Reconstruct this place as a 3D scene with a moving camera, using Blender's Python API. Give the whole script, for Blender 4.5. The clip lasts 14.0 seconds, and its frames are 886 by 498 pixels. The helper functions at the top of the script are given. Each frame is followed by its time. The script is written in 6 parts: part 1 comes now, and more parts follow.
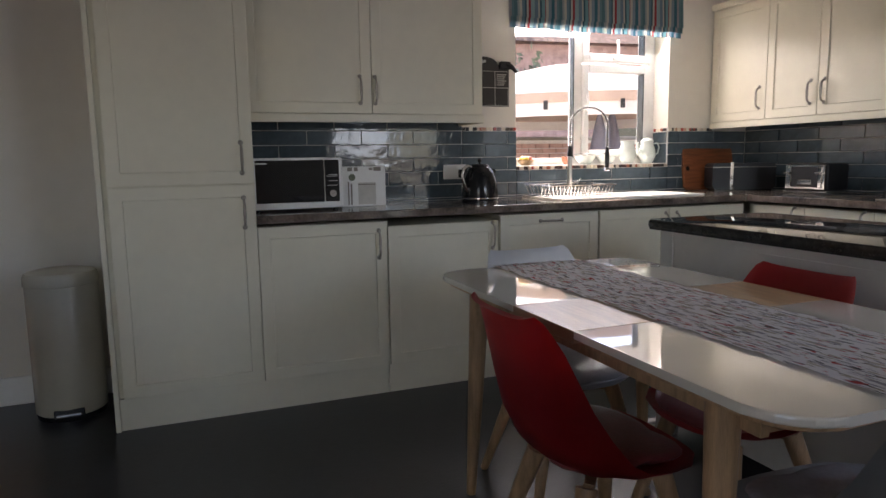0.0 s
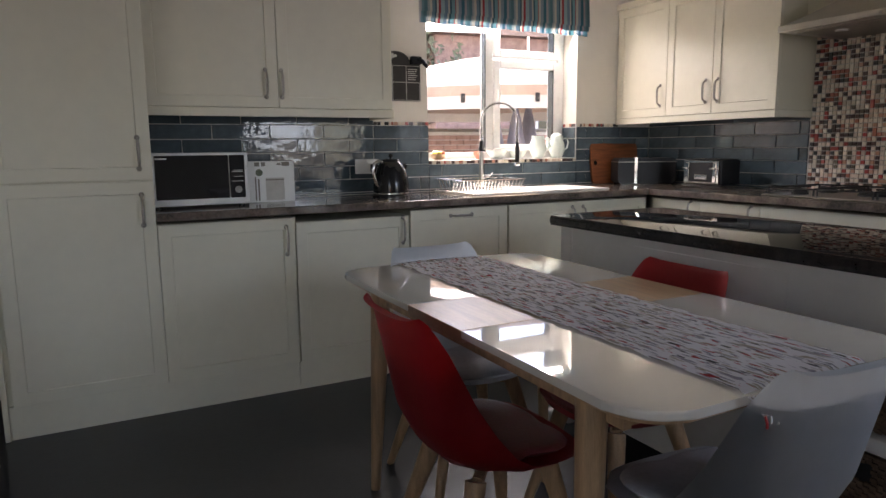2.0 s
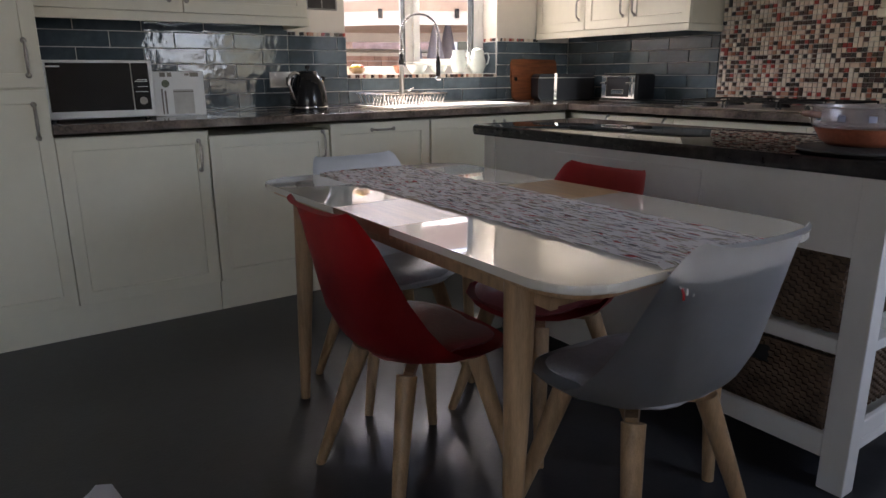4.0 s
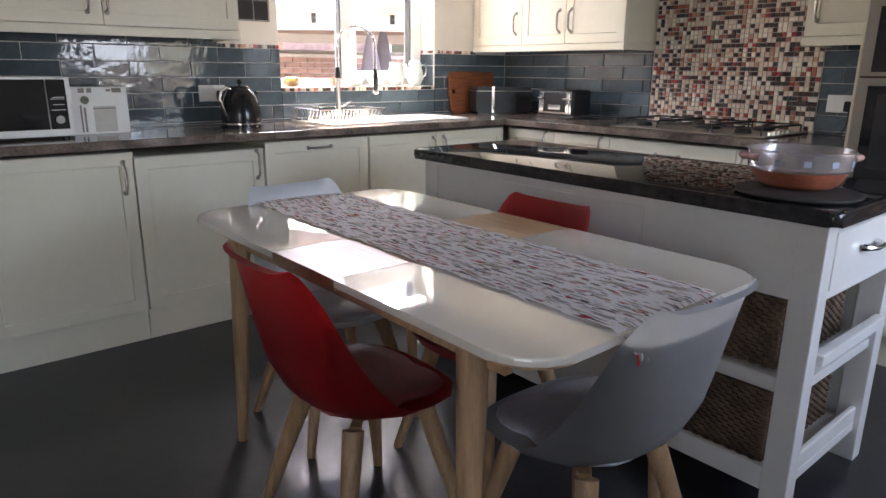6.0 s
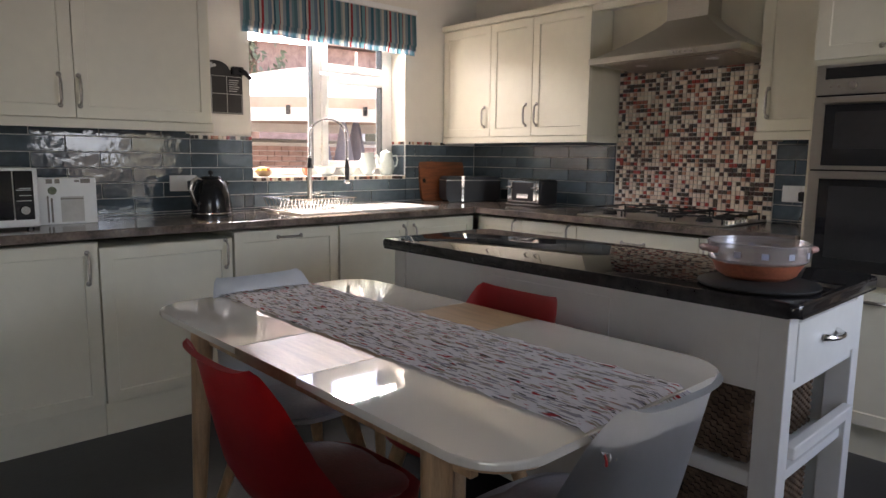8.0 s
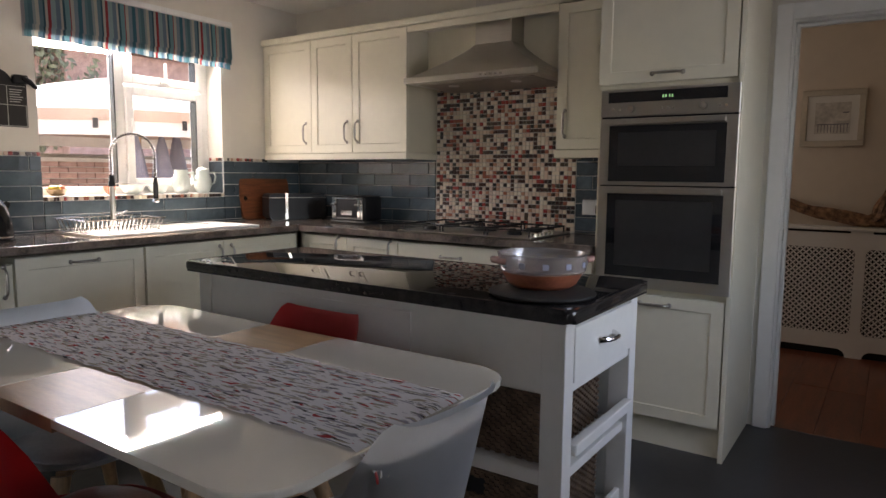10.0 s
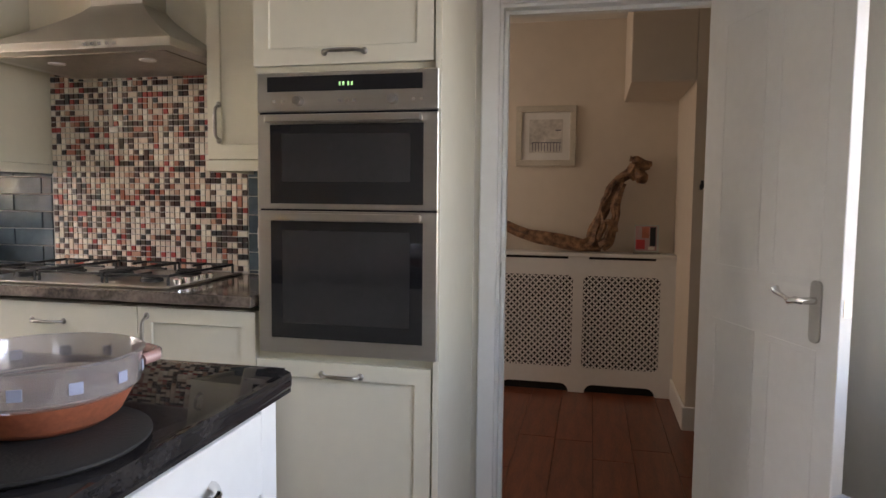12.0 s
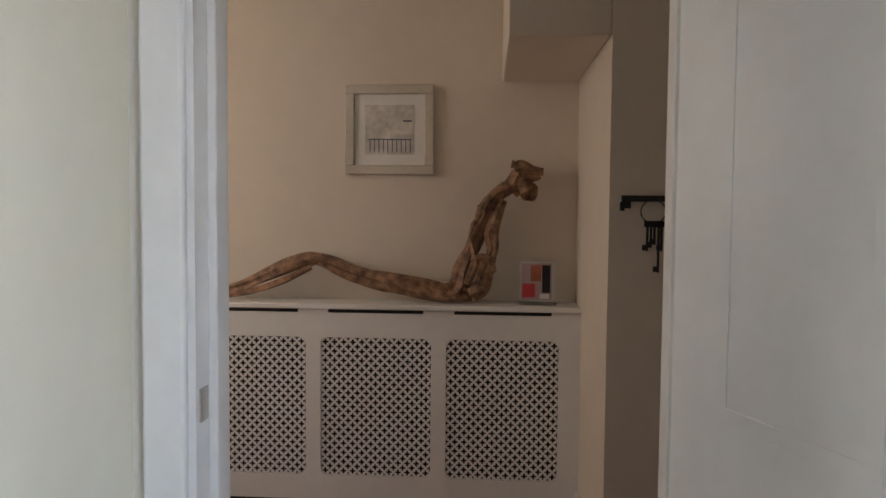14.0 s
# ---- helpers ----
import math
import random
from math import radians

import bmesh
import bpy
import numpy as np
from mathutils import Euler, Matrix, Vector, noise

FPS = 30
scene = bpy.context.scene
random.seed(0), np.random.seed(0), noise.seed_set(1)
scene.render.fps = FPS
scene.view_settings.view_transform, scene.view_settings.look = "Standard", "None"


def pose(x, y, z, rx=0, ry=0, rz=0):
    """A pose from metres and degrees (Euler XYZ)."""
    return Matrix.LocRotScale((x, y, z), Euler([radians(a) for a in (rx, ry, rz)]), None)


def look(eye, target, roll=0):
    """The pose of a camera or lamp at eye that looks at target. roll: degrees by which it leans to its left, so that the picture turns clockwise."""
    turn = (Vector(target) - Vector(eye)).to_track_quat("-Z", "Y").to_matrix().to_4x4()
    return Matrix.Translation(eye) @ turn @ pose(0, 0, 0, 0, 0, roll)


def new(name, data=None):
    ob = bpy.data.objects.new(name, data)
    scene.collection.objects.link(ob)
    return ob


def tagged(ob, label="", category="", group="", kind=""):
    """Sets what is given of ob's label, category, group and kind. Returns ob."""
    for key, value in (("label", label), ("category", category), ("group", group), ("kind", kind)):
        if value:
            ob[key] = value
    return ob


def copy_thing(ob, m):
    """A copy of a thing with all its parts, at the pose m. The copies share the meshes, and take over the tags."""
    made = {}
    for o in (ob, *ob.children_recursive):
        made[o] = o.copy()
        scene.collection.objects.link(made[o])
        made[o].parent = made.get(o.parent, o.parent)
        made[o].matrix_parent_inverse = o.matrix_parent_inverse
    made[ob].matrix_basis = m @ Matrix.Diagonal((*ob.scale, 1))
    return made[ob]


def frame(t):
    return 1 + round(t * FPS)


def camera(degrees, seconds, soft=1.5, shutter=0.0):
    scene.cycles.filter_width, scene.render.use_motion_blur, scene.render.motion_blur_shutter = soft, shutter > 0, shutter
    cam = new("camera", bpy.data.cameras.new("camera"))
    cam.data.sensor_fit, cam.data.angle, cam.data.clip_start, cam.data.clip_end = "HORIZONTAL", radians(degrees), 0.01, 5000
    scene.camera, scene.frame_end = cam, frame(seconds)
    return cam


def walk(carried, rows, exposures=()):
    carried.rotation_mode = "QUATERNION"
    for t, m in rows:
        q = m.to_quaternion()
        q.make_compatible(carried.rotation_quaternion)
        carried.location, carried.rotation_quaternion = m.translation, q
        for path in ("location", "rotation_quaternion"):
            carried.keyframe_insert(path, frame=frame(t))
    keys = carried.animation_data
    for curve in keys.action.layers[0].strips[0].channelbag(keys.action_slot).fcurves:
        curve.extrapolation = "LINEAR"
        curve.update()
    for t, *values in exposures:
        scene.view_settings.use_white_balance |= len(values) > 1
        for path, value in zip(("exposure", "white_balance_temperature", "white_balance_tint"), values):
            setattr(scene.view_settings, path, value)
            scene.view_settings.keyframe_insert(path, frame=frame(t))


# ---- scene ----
cam = camera(67.6, 14.0)
PATH = [
    (0, (0.314, 0.51, 1.162), (1.036, 2.356, 0.894), -0.9),
    (0.5, (0.312, 0.529, 1.165), (0.844, 2.436, 0.881), -1.0),
    (1, (0.347, 0.507, 1.167), (0.885, 2.412, 0.878), -1.1),
    (1.5, (0.378, 0.492, 1.17), (1.065, 2.347, 0.876), -0.8),
    (2, (0.395, 0.457, 1.194), (1.31, 2.21, 0.891), -0.6),
    (2.5, (0.393, 0.464, 1.188), (1.404, 2.164, 0.889), -0.4),
    (3, (0.39, 0.465, 1.165), (1.44, 2.141, 0.864), -0.2),
    (3.5, (0.37, 0.451, 1.114), (1.436, 2.098, 0.725), -0.2),
    (3.7, (0.373, 0.455, 1.109), (1.444, 2.076, 0.635), -0.1),
    (5.8, (0.403, 0.538, 1.206), (1.636, 2.01, 0.648), 0.5),
    (6, (0.405, 0.548, 1.222), (1.655, 2.02, 0.699), 0.5),
    (6.5, (0.422, 0.554, 1.247), (1.712, 2.031, 0.854), 0.6),
    (7, (0.421, 0.549, 1.245), (1.742, 2.016, 0.923), 0.7),
    (9.3, (0.47, 0.511, 1.249), (1.873, 1.917, 1.018), 0.6),
    (9.5, (0.486, 0.495, 1.245), (1.946, 1.843, 1.017), 0.6),
    (10, (0.529, 0.439, 1.252), (2.172, 1.557, 1.028), 0.5),
    (10.5, (0.596, 0.432, 1.254), (2.365, 1.336, 1.026), 0.5),
    (11, (0.848, 0.422, 1.261), (2.703, 1.136, 1.041), 0.5),
    (11.5, (1.189, 0.454, 1.266), (3.086, 1.07, 1.111), 0.4),
    (12, (1.539, 0.533, 1.247), (3.485, 0.969, 1.097), 0.6),
    (12.5, (1.967, 0.538, 1.229), (3.952, 0.732, 1.084), 0.5),
    (13, (2.366, 0.538, 1.256), (4.353, 0.711, 1.115), 0.6),
    (13.5, (2.712, 0.501, 1.276), (4.704, 0.647, 1.164), 0.6),
    (14, (3.076, 0.423, 1.281), (5.07, 0.544, 1.188), 0.5),
]
walk(cam, [(t, look(eye, target, roll)) for t, eye, target, roll in PATH],
     [(0.0, 2.25, 7300, 23), (2.0, 2.36, 7300, 23), (3.7, 2.32, 7300, 23), (5.8, 3.13, 7100, 23), (7.0, 2.87, 7300, 23), (9.5, 2.25, 7600, 24), (10.3, 2.5, 7600, 23), (11.0, 3.05, 7700, 24), (12.0, 3.25, 7800, 24), (13.0, 3.5, 7600, 22), (14.0, 3.62, 7100, 21)])

# ---- light ----
world = bpy.data.worlds.new("world")
scene.world = world
world.use_nodes = True
wn = world.node_tree
sky = wn.nodes.new("ShaderNodeTexSky")
sky.sky_type, sky.sun_disc = "NISHITA", False
sky.sun_elevation, sky.sun_rotation = radians(50), radians(6)
wn.nodes["Background"].inputs["Strength"].default_value = 0.14
wn.links.new(sky.outputs["Color"], wn.nodes["Background"].inputs["Color"])
sun = new("sun", bpy.data.lights.new("sun", "SUN"))
sun.data.energy, sun.data.angle, sun.data.color = 4.0, radians(0.5), (1.0, 0.95, 0.87)
sun.matrix_world = look((0.67, 6.4, 7.7), (0, 0, 0))


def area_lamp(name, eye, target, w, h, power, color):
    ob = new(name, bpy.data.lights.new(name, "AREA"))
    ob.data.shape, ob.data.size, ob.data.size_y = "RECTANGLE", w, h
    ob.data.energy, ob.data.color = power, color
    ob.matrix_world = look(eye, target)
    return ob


area_lamp("south_window_light", (2.52, -0.64, 1.62), (0.95, 1.3, 0.7), 0.80, 0.80, 3.5, (0.58, 0.76, 1.0))
# soft fill from behind the camera, through an assumed opening never in view
area_lamp("southwest_fill_light", (-1.15, -0.62, 1.1), (0.9, 1.4, 0.8), 1.5, 1.9, 0.6, (0.66, 0.80, 1.0))
area_lamp("north_window_light", (2.83, 4.34, 1.985), (2.5, 2.9, 0.4), 1.08, 0.10, 3.1, (0.95, 0.97, 1.0))

# warm fill added at the hall's unseen north end, no window stands there
area_lamp("hall_north_fill", (5.1, 3.05, 1.5), (5.3, 0.0, 1.2), 0.9, 1.6, 1.3, (1.0, 0.94, 0.84))
area_lamp("far_hall_light", (-1.60, 6.0, 2.20), (-1.60, 6.0, 0.0), 0.24, 0.24, 4.5, (1.0, 0.76, 0.50))

# ---- materials ----


def material(name, base, rough=0.5, metal=0.0, var=0.06, scale=4.0, bump=0.0, bscale=60.0, coat=0.0, stretch=(1, 1, 1), trans=0.0, rand=0.0, second=None, ior=1.45):
    m = bpy.data.materials.new(name)
    m.use_nodes = True
    t = m.node_tree
    p = t.nodes["Principled BSDF"]
    p.inputs["Roughness"].default_value, p.inputs["Metallic"].default_value = rough, metal
    p.inputs["Coat Weight"].default_value, p.inputs["Transmission Weight"].default_value = coat, trans
    p.inputs["IOR"].default_value = ior
    co = t.nodes.new("ShaderNodeTexCoord")
    mp = t.nodes.new("ShaderNodeMapping")
    mp.inputs["Scale"].default_value = stretch
    t.links.new(co.outputs["Object"], mp.inputs["Vector"])
    a = t.nodes.new("ShaderNodeTexNoise")
    a.inputs["Scale"].default_value, a.inputs["Detail"].default_value = scale, 5
    b = t.nodes.new("ShaderNodeTexNoise")
    b.inputs["Scale"].default_value, b.inputs["Detail"].default_value = scale * 9, 3
    t.links.new(mp.outputs["Vector"], a.inputs["Vector"])
    t.links.new(mp.outputs["Vector"], b.inputs["Vector"])
    mix = t.nodes.new("ShaderNodeMath")
    mix.operation = "MULTIPLY_ADD"
    mix.inputs[1].default_value = 0.35
    t.links.new(b.outputs["Fac"], mix.inputs[0])
    half = t.nodes.new("ShaderNodeMath")
    half.operation = "MULTIPLY"
    half.inputs[1].default_value = 0.65
    t.links.new(a.outputs["Fac"], half.inputs[0])
    t.links.new(half.outputs[0], mix.inputs[2])
    ramp = t.nodes.new("ShaderNodeValToRGB")
    lo = second or tuple(c * (1 - 2.2 * var) for c in base)
    hi = base if second else tuple(min(1, c * (1 + 1.2 * var)) for c in base)
    ramp.color_ramp.elements[0].position, ramp.color_ramp.elements[0].color = 0.36, (*lo, 1)
    ramp.color_ramp.elements[1].position, ramp.color_ramp.elements[1].color = 0.64, (*hi, 1)
    t.links.new(mix.outputs[0], ramp.inputs["Fac"])
    out = ramp.outputs["Color"]
    if rand:
        info = t.nodes.new("ShaderNodeObjectInfo")
        h = t.nodes.new("ShaderNodeHueSaturation")
        v = t.nodes.new("ShaderNodeMapRange")
        v.inputs["To Min"].default_value, v.inputs["To Max"].default_value = 1 - rand, 1 + rand
        t.links.new(info.outputs["Random"], v.inputs["Value"])
        t.links.new(v.outputs["Result"], h.inputs["Value"])
        t.links.new(out, h.inputs["Color"])
        out = h.outputs["Color"]
    t.links.new(out, p.inputs["Base Color"])
    r = t.nodes.new("ShaderNodeMapRange")
    r.inputs["To Min"].default_value, r.inputs["To Max"].default_value = max(0.02, rough * 0.85), min(1, rough * 1.15)
    t.links.new(a.outputs["Fac"], r.inputs["Value"])
    t.links.new(r.outputs["Result"], p.inputs["Roughness"])
    if bump:
        n = t.nodes.new("ShaderNodeTexNoise")
        n.inputs["Scale"].default_value, n.inputs["Detail"].default_value = bscale, 3
        t.links.new(mp.outputs["Vector"], n.inputs["Vector"])
        bp = t.nodes.new("ShaderNodeBump")
        bp.inputs["Strength"].default_value, bp.inputs["Distance"].default_value = min(1, bump), 0.003
        t.links.new(n.outputs["Fac"], bp.inputs["Height"])
        t.links.new(bp.outputs["Normal"], p.inputs["Normal"])
    return m


def glow(name, color, strength):
    m = bpy.data.materials.new(name)
    m.use_nodes = True
    p = m.node_tree.nodes["Principled BSDF"]
    p.inputs["Base Color"].default_value = (*color, 1)
    p.inputs["Emission Color"].default_value = (*color, 1)
    p.inputs["Emission Strength"].default_value = strength
    return m


def palette(name, colors, rough, island):
    """Glossy pieces whose colour is picked at random per piece."""
    m = material(name, (0.5, 0.5, 0.5), rough, coat=0.5)
    t = m.node_tree
    p = t.nodes["Principled BSDF"]
    p.inputs["Coat Roughness"].default_value = 0.08
    if island:
        src = t.nodes.new("ShaderNodeNewGeometry").outputs["Random Per Island"]
    else:
        src = t.nodes.new("ShaderNodeObjectInfo").outputs["Random"]
    ramp = t.nodes.new("ShaderNodeValToRGB")
    ramp.color_ramp.interpolation = "CONSTANT"
    e = ramp.color_ramp.elements
    while len(e) < len(colors):
        e.new(0.5)
    for i, c in enumerate(colors):
        e[i].position, e[i].color = i / len(colors), (*c, 1)
    t.links.new(src, ramp.inputs["Fac"])
    for l in list(p.inputs["Base Color"].links):
        t.links.remove(l)
    t.links.new(ramp.outputs["Color"], p.inputs["Base Color"])
    return m


def striped(name, stops, axis, scale, rough=0.9):
    """Cloth with repeating hard-edged stripes; stops: (position, colour)."""
    m = material(name, (0.5, 0.5, 0.5), rough, bump=0.3, bscale=400)
    t = m.node_tree
    p = t.nodes["Principled BSDF"]
    co = t.nodes.new("ShaderNodeTexCoord")
    sep = t.nodes.new("ShaderNodeSeparateXYZ")
    t.links.new(co.outputs["Object"], sep.inputs["Vector"])
    mul = t.nodes.new("ShaderNodeMath")
    mul.operation, mul.inputs[1].default_value = "MULTIPLY", scale
    t.links.new(sep.outputs[axis], mul.inputs[0])
    fr = t.nodes.new("ShaderNodeMath")
    fr.operation = "FRACT"
    t.links.new(mul.outputs[0], fr.inputs[0])
    ramp = t.nodes.new("ShaderNodeValToRGB")
    ramp.color_ramp.interpolation = "CONSTANT"
    e = ramp.color_ramp.elements
    while len(e) < len(stops):
        e.new(0.5)
    for i, (pos, c) in enumerate(stops):
        e[i].position, e[i].color = pos, (*c, 1)
    t.links.new(fr.outputs[0], ramp.inputs["Fac"])
    for l in list(p.inputs["Base Color"].links):
        t.links.remove(l)
    t.links.new(ramp.outputs["Color"], p.inputs["Base Color"])
    return m


def rag_cloth():
    """White rag weave with short coloured dashes along its length."""
    m = material("rag_cloth", (0.8, 0.79, 0.8), 0.95, bump=0.5, bscale=160, stretch=(1, 0.35, 1))
    t = m.node_tree
    p = t.nodes["Principled BSDF"]
    co = t.nodes.new("ShaderNodeTexCoord")
    out = None
    for k, (sx, sy, cut, col) in enumerate([(110, 17, 0.64, (0.05, 0.045, 0.05)), (105, 20, 0.66, (0.50, 0.03, 0.04)), (115, 18, 0.615, (0.50, 0.44, 0.36)), (115, 18, 0.63, (0.42, 0.40, 0.46))]):
        mp = t.nodes.new("ShaderNodeMapping")
        mp.inputs["Scale"].default_value, mp.inputs["Location"].default_value = (sx, sy, 1), (k * 31, k * 17, 0)
        n = t.nodes.new("ShaderNodeTexNoise")
        n.inputs["Scale"].default_value, n.inputs["Detail"].default_value = 1.0, 1
        t.links.new(co.outputs["Object"], mp.inputs["Vector"])
        t.links.new(mp.outputs["Vector"], n.inputs["Vector"])
        gt = t.nodes.new("ShaderNodeMath")
        gt.operation, gt.inputs[1].default_value = "GREATER_THAN", cut
        t.links.new(n.outputs["Fac"], gt.inputs[0])
        mx = t.nodes.new("ShaderNodeMix")
        mx.data_type = "RGBA"
        mx.inputs[6].default_value, mx.inputs[7].default_value = (0.95, 0.93, 0.95, 1), (*col, 1)
        if out:
            t.links.new(out, mx.inputs[6])
        t.links.new(gt.outputs[0], mx.inputs[0])
        out = mx.outputs[2]
    t.links.new(out, p.inputs["Base Color"])
    return m


M_WALL = material("wall_paint", (0.74, 0.70, 0.63), 0.85, var=0.02, scale=1.5, bump=0.12, bscale=120)
M_HALL = material("hall_paint", (0.72, 0.64, 0.54), 0.85, var=0.02, scale=1.5, bump=0.12, bscale=120)
M_CEIL = material("ceiling_paint", (0.8, 0.78, 0.74), 0.9, var=0.02, scale=2)
M_TRIM = material("trim_gloss", (0.8, 0.79, 0.76), 0.3, var=0.02, scale=3, bump=0.08, bscale=20)
M_FLOOR = material("dark_vinyl", (0.030, 0.031, 0.037), 0.30, var=0.12, scale=2.5, bump=0.15, bscale=90)
M_WOODFLOOR = material("red_wood", (0.20, 0.062, 0.032), 0.3, var=0.2, scale=3, stretch=(1, 8, 1), rand=0.12)
M_CREAM = material("cream_satin", (0.74, 0.70, 0.57), 0.4, var=0.02, scale=2, bump=0.06, bscale=60)
M_CARCASS = material("carcass_cream", (0.70, 0.66, 0.52), 0.45, var=0.02, scale=2)
# near-black for floor joints, a plinth, and painted shade in hollows and slots
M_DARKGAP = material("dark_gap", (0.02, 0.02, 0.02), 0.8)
M_WORKTOP = material("marbled_laminate", (0.25, 0.195, 0.16), 0.11, scale=9, second=(0.055, 0.045, 0.040), bump=0.05, bscale=90)
M_GRANITE = material("black_granite", (0.035, 0.032, 0.032), 0.02, scale=30, second=(0.010, 0.009, 0.010))
M_TILE = material("blue_glaze", (0.078, 0.108, 0.128), 0.07, var=0.14, scale=3, bump=0.55, bscale=8, rand=0.2)
for node in M_TILE.node_tree.nodes:
    if node.type == "BUMP":
        node.inputs["Distance"].default_value = 0.006
M_GROUT = material("grout", (0.74, 0.73, 0.70), 0.9, var=0.05, scale=20)
M_STEEL = material("brushed_steel", (0.56, 0.53, 0.49), 0.30, 1.0, var=0.015, scale=8, stretch=(1, 1, 12))
M_CHROME = material("chrome", (0.72, 0.71, 0.70), 0.08, 1.0, var=0.02)
M_PEWTER = material("pewter", (0.42, 0.39, 0.35), 0.3, 1.0, var=0.1, scale=30)
M_BLACKGLASS = material("black_glass", (0.012, 0.012, 0.014), 0.05, coat=0.5)
M_OVENGLASS = material("oven_glass", (0.030, 0.029, 0.030), 0.08, coat=0.5)
M_BLACK = material("black_plastic", (0.018, 0.018, 0.020), 0.25)
M_IRON = material("cast_iron", (0.02, 0.02, 0.02), 0.55, bump=0.3, bscale=200)
M_WHITE = material("white_plastic", (0.78, 0.78, 0.76), 0.35, var=0.02)
M_UPVC = material("white_upvc", (0.80, 0.79, 0.76), 0.28, var=0.02)
M_SHELLW = material("white_shell", (0.78, 0.81, 0.84), 0.38, var=0.02, scale=3)
M_SHELLR = material("red_shell", (0.50, 0.040, 0.042), 0.36, var=0.05, scale=3)
M_PADR = material("red_leather", (0.33, 0.085, 0.085), 0.30, var=0.1, scale=8, bump=0.3, bscale=120)
M_PADW = material("grey_leather", (0.62, 0.62, 0.66), 0.4, var=0.08, scale=8, bump=0.3, bscale=120)
M_OAK = material("oak", (0.43, 0.27, 0.15), 0.42, var=0.14, scale=5, stretch=(12, 12, 1), bump=0.1, bscale=60)
M_OAKTOP = material("oak_top", (0.38, 0.25, 0.14), 0.3, var=0.12, scale=5, stretch=(12, 1, 1))
M_LACQUER = material("cream_lacquer", (0.70, 0.67, 0.60), 0.02, var=0.01, scale=2, coat=1.0)
M_RAG = rag_cloth()
M_WICKER = material("wicker", (0.155, 0.10, 0.065), 0.8, var=0.25, scale=18, bump=0.4, bscale=120, rand=0.1)
M_BIN = material("cream_enamel", (0.56, 0.54, 0.46), 0.25, var=0.02)
M_GLASS = material("clear_glass", (0.95, 0.97, 0.97), 0.02, trans=1.0)
M_PANE = material("window_glass", (1, 1, 1), 0.0, trans=1.0, ior=1.1)
M_TERRA = material("terracotta", (0.42, 0.13, 0.07), 0.35, var=0.15, scale=12)
M_WOODBOARD = material("chopping_board_wood", (0.26, 0.085, 0.035), 0.4, var=0.2, scale=5, stretch=(1, 1, 10))
M_DRIFT = material("driftwood", (0.44, 0.25, 0.14), 0.5, scale=8, second=(0.05, 0.020, 0.012), stretch=(1, 3, 3), bump=1.0, bscale=45)
M_CHALK = material("chalkboard", (0.030, 0.028, 0.027), 0.7, var=0.1, scale=20)
M_PAPER = material("paper", (0.78, 0.77, 0.73), 0.8, var=0.02)
M_BRICK = material("garden_brick", (0.50, 0.33, 0.29), 0.9, var=0.15, scale=8, rand=0.25)
M_CONCRETE = material("patio_stone", (0.25, 0.23, 0.20), 0.9, var=0.1, scale=2)
M_CANVAS = material("white_canvas", (0.66, 0.64, 0.61), 0.9, var=0.02)
M_LEAF = material("leaf", (0.16, 0.18, 0.12), 0.6, var=0.3, scale=6, rand=0.3)
M_BARK = material("bark", (0.12, 0.08, 0.05), 0.9, var=0.2, scale=12, bump=1.0)
M_PINE = material("pine_door", (0.60, 0.49, 0.36), 0.45, var=0.1, scale=4, stretch=(9, 9, 1))
M_CERAMIC = material("pale_ceramic", (0.62, 0.68, 0.64), 0.15, var=0.03, coat=0.5)
M_TEAL = material("teal_plastic", (0.02, 0.10, 0.10), 0.35)
MOSAIC = [(0.78, 0.70, 0.58), (0.07, 0.045, 0.04), (0.66, 0.52, 0.42), (0.38, 0.07, 0.06), (0.80, 0.74, 0.64), (0.05, 0.05, 0.05), (0.50, 0.28, 0.20), (0.76, 0.64, 0.52), (0.10, 0.08, 0.06), (0.40, 0.15, 0.10), (0.72, 0.58, 0.48), (0.09, 0.05, 0.04), (0.62, 0.53, 0.44), (0.08, 0.045, 0.04), (0.74, 0.64, 0.52)]
M_MOSAIC = palette("mosaic_glass", MOSAIC, 0.1, False)
M_MOSAIC_I = palette("mosaic_glass_joined", MOSAIC, 0.1, True)
TEAL, RED, CREAM = (0.10, 0.22, 0.26), (0.42, 0.05, 0.06), (0.60, 0.58, 0.52)
M_BLIND = striped("striped_cloth", [(0, TEAL), (0.07, (0.36, 0.42, 0.43)), (0.11, CREAM), (0.17, (0.16, 0.27, 0.33)), (0.24, (0.03, 0.10, 0.14)), (0.27, CREAM), (0.32, RED), (0.37, (0.35, 0.50, 0.52)), (0.45, (0.18, 0.27, 0.36)),
                                   (0.52, CREAM), (0.56, (0.04, 0.12, 0.16)), (0.60, (0.20, 0.40, 0.44)), (0.68, RED), (0.70, CREAM), (0.76, (0.28, 0.36, 0.42)), (0.83, (0.05, 0.18, 0.24)), (0.90, (0.42, 0.40, 0.42)), (0.95, (0.16, 0.30, 0.34))], "X", 3.3)

# ---- mesh helpers ----
ORIGIN = {}


def thing(name, loc, label="", category="", group="", kind="", rz=0.0):
    ob = new(name)
    ob.location, ob.rotation_euler = loc, (0, 0, radians(rz))
    ob.empty_display_size = 0.1
    tagged(ob, label, category, group, kind)
    ORIGIN[ob] = None
    return ob


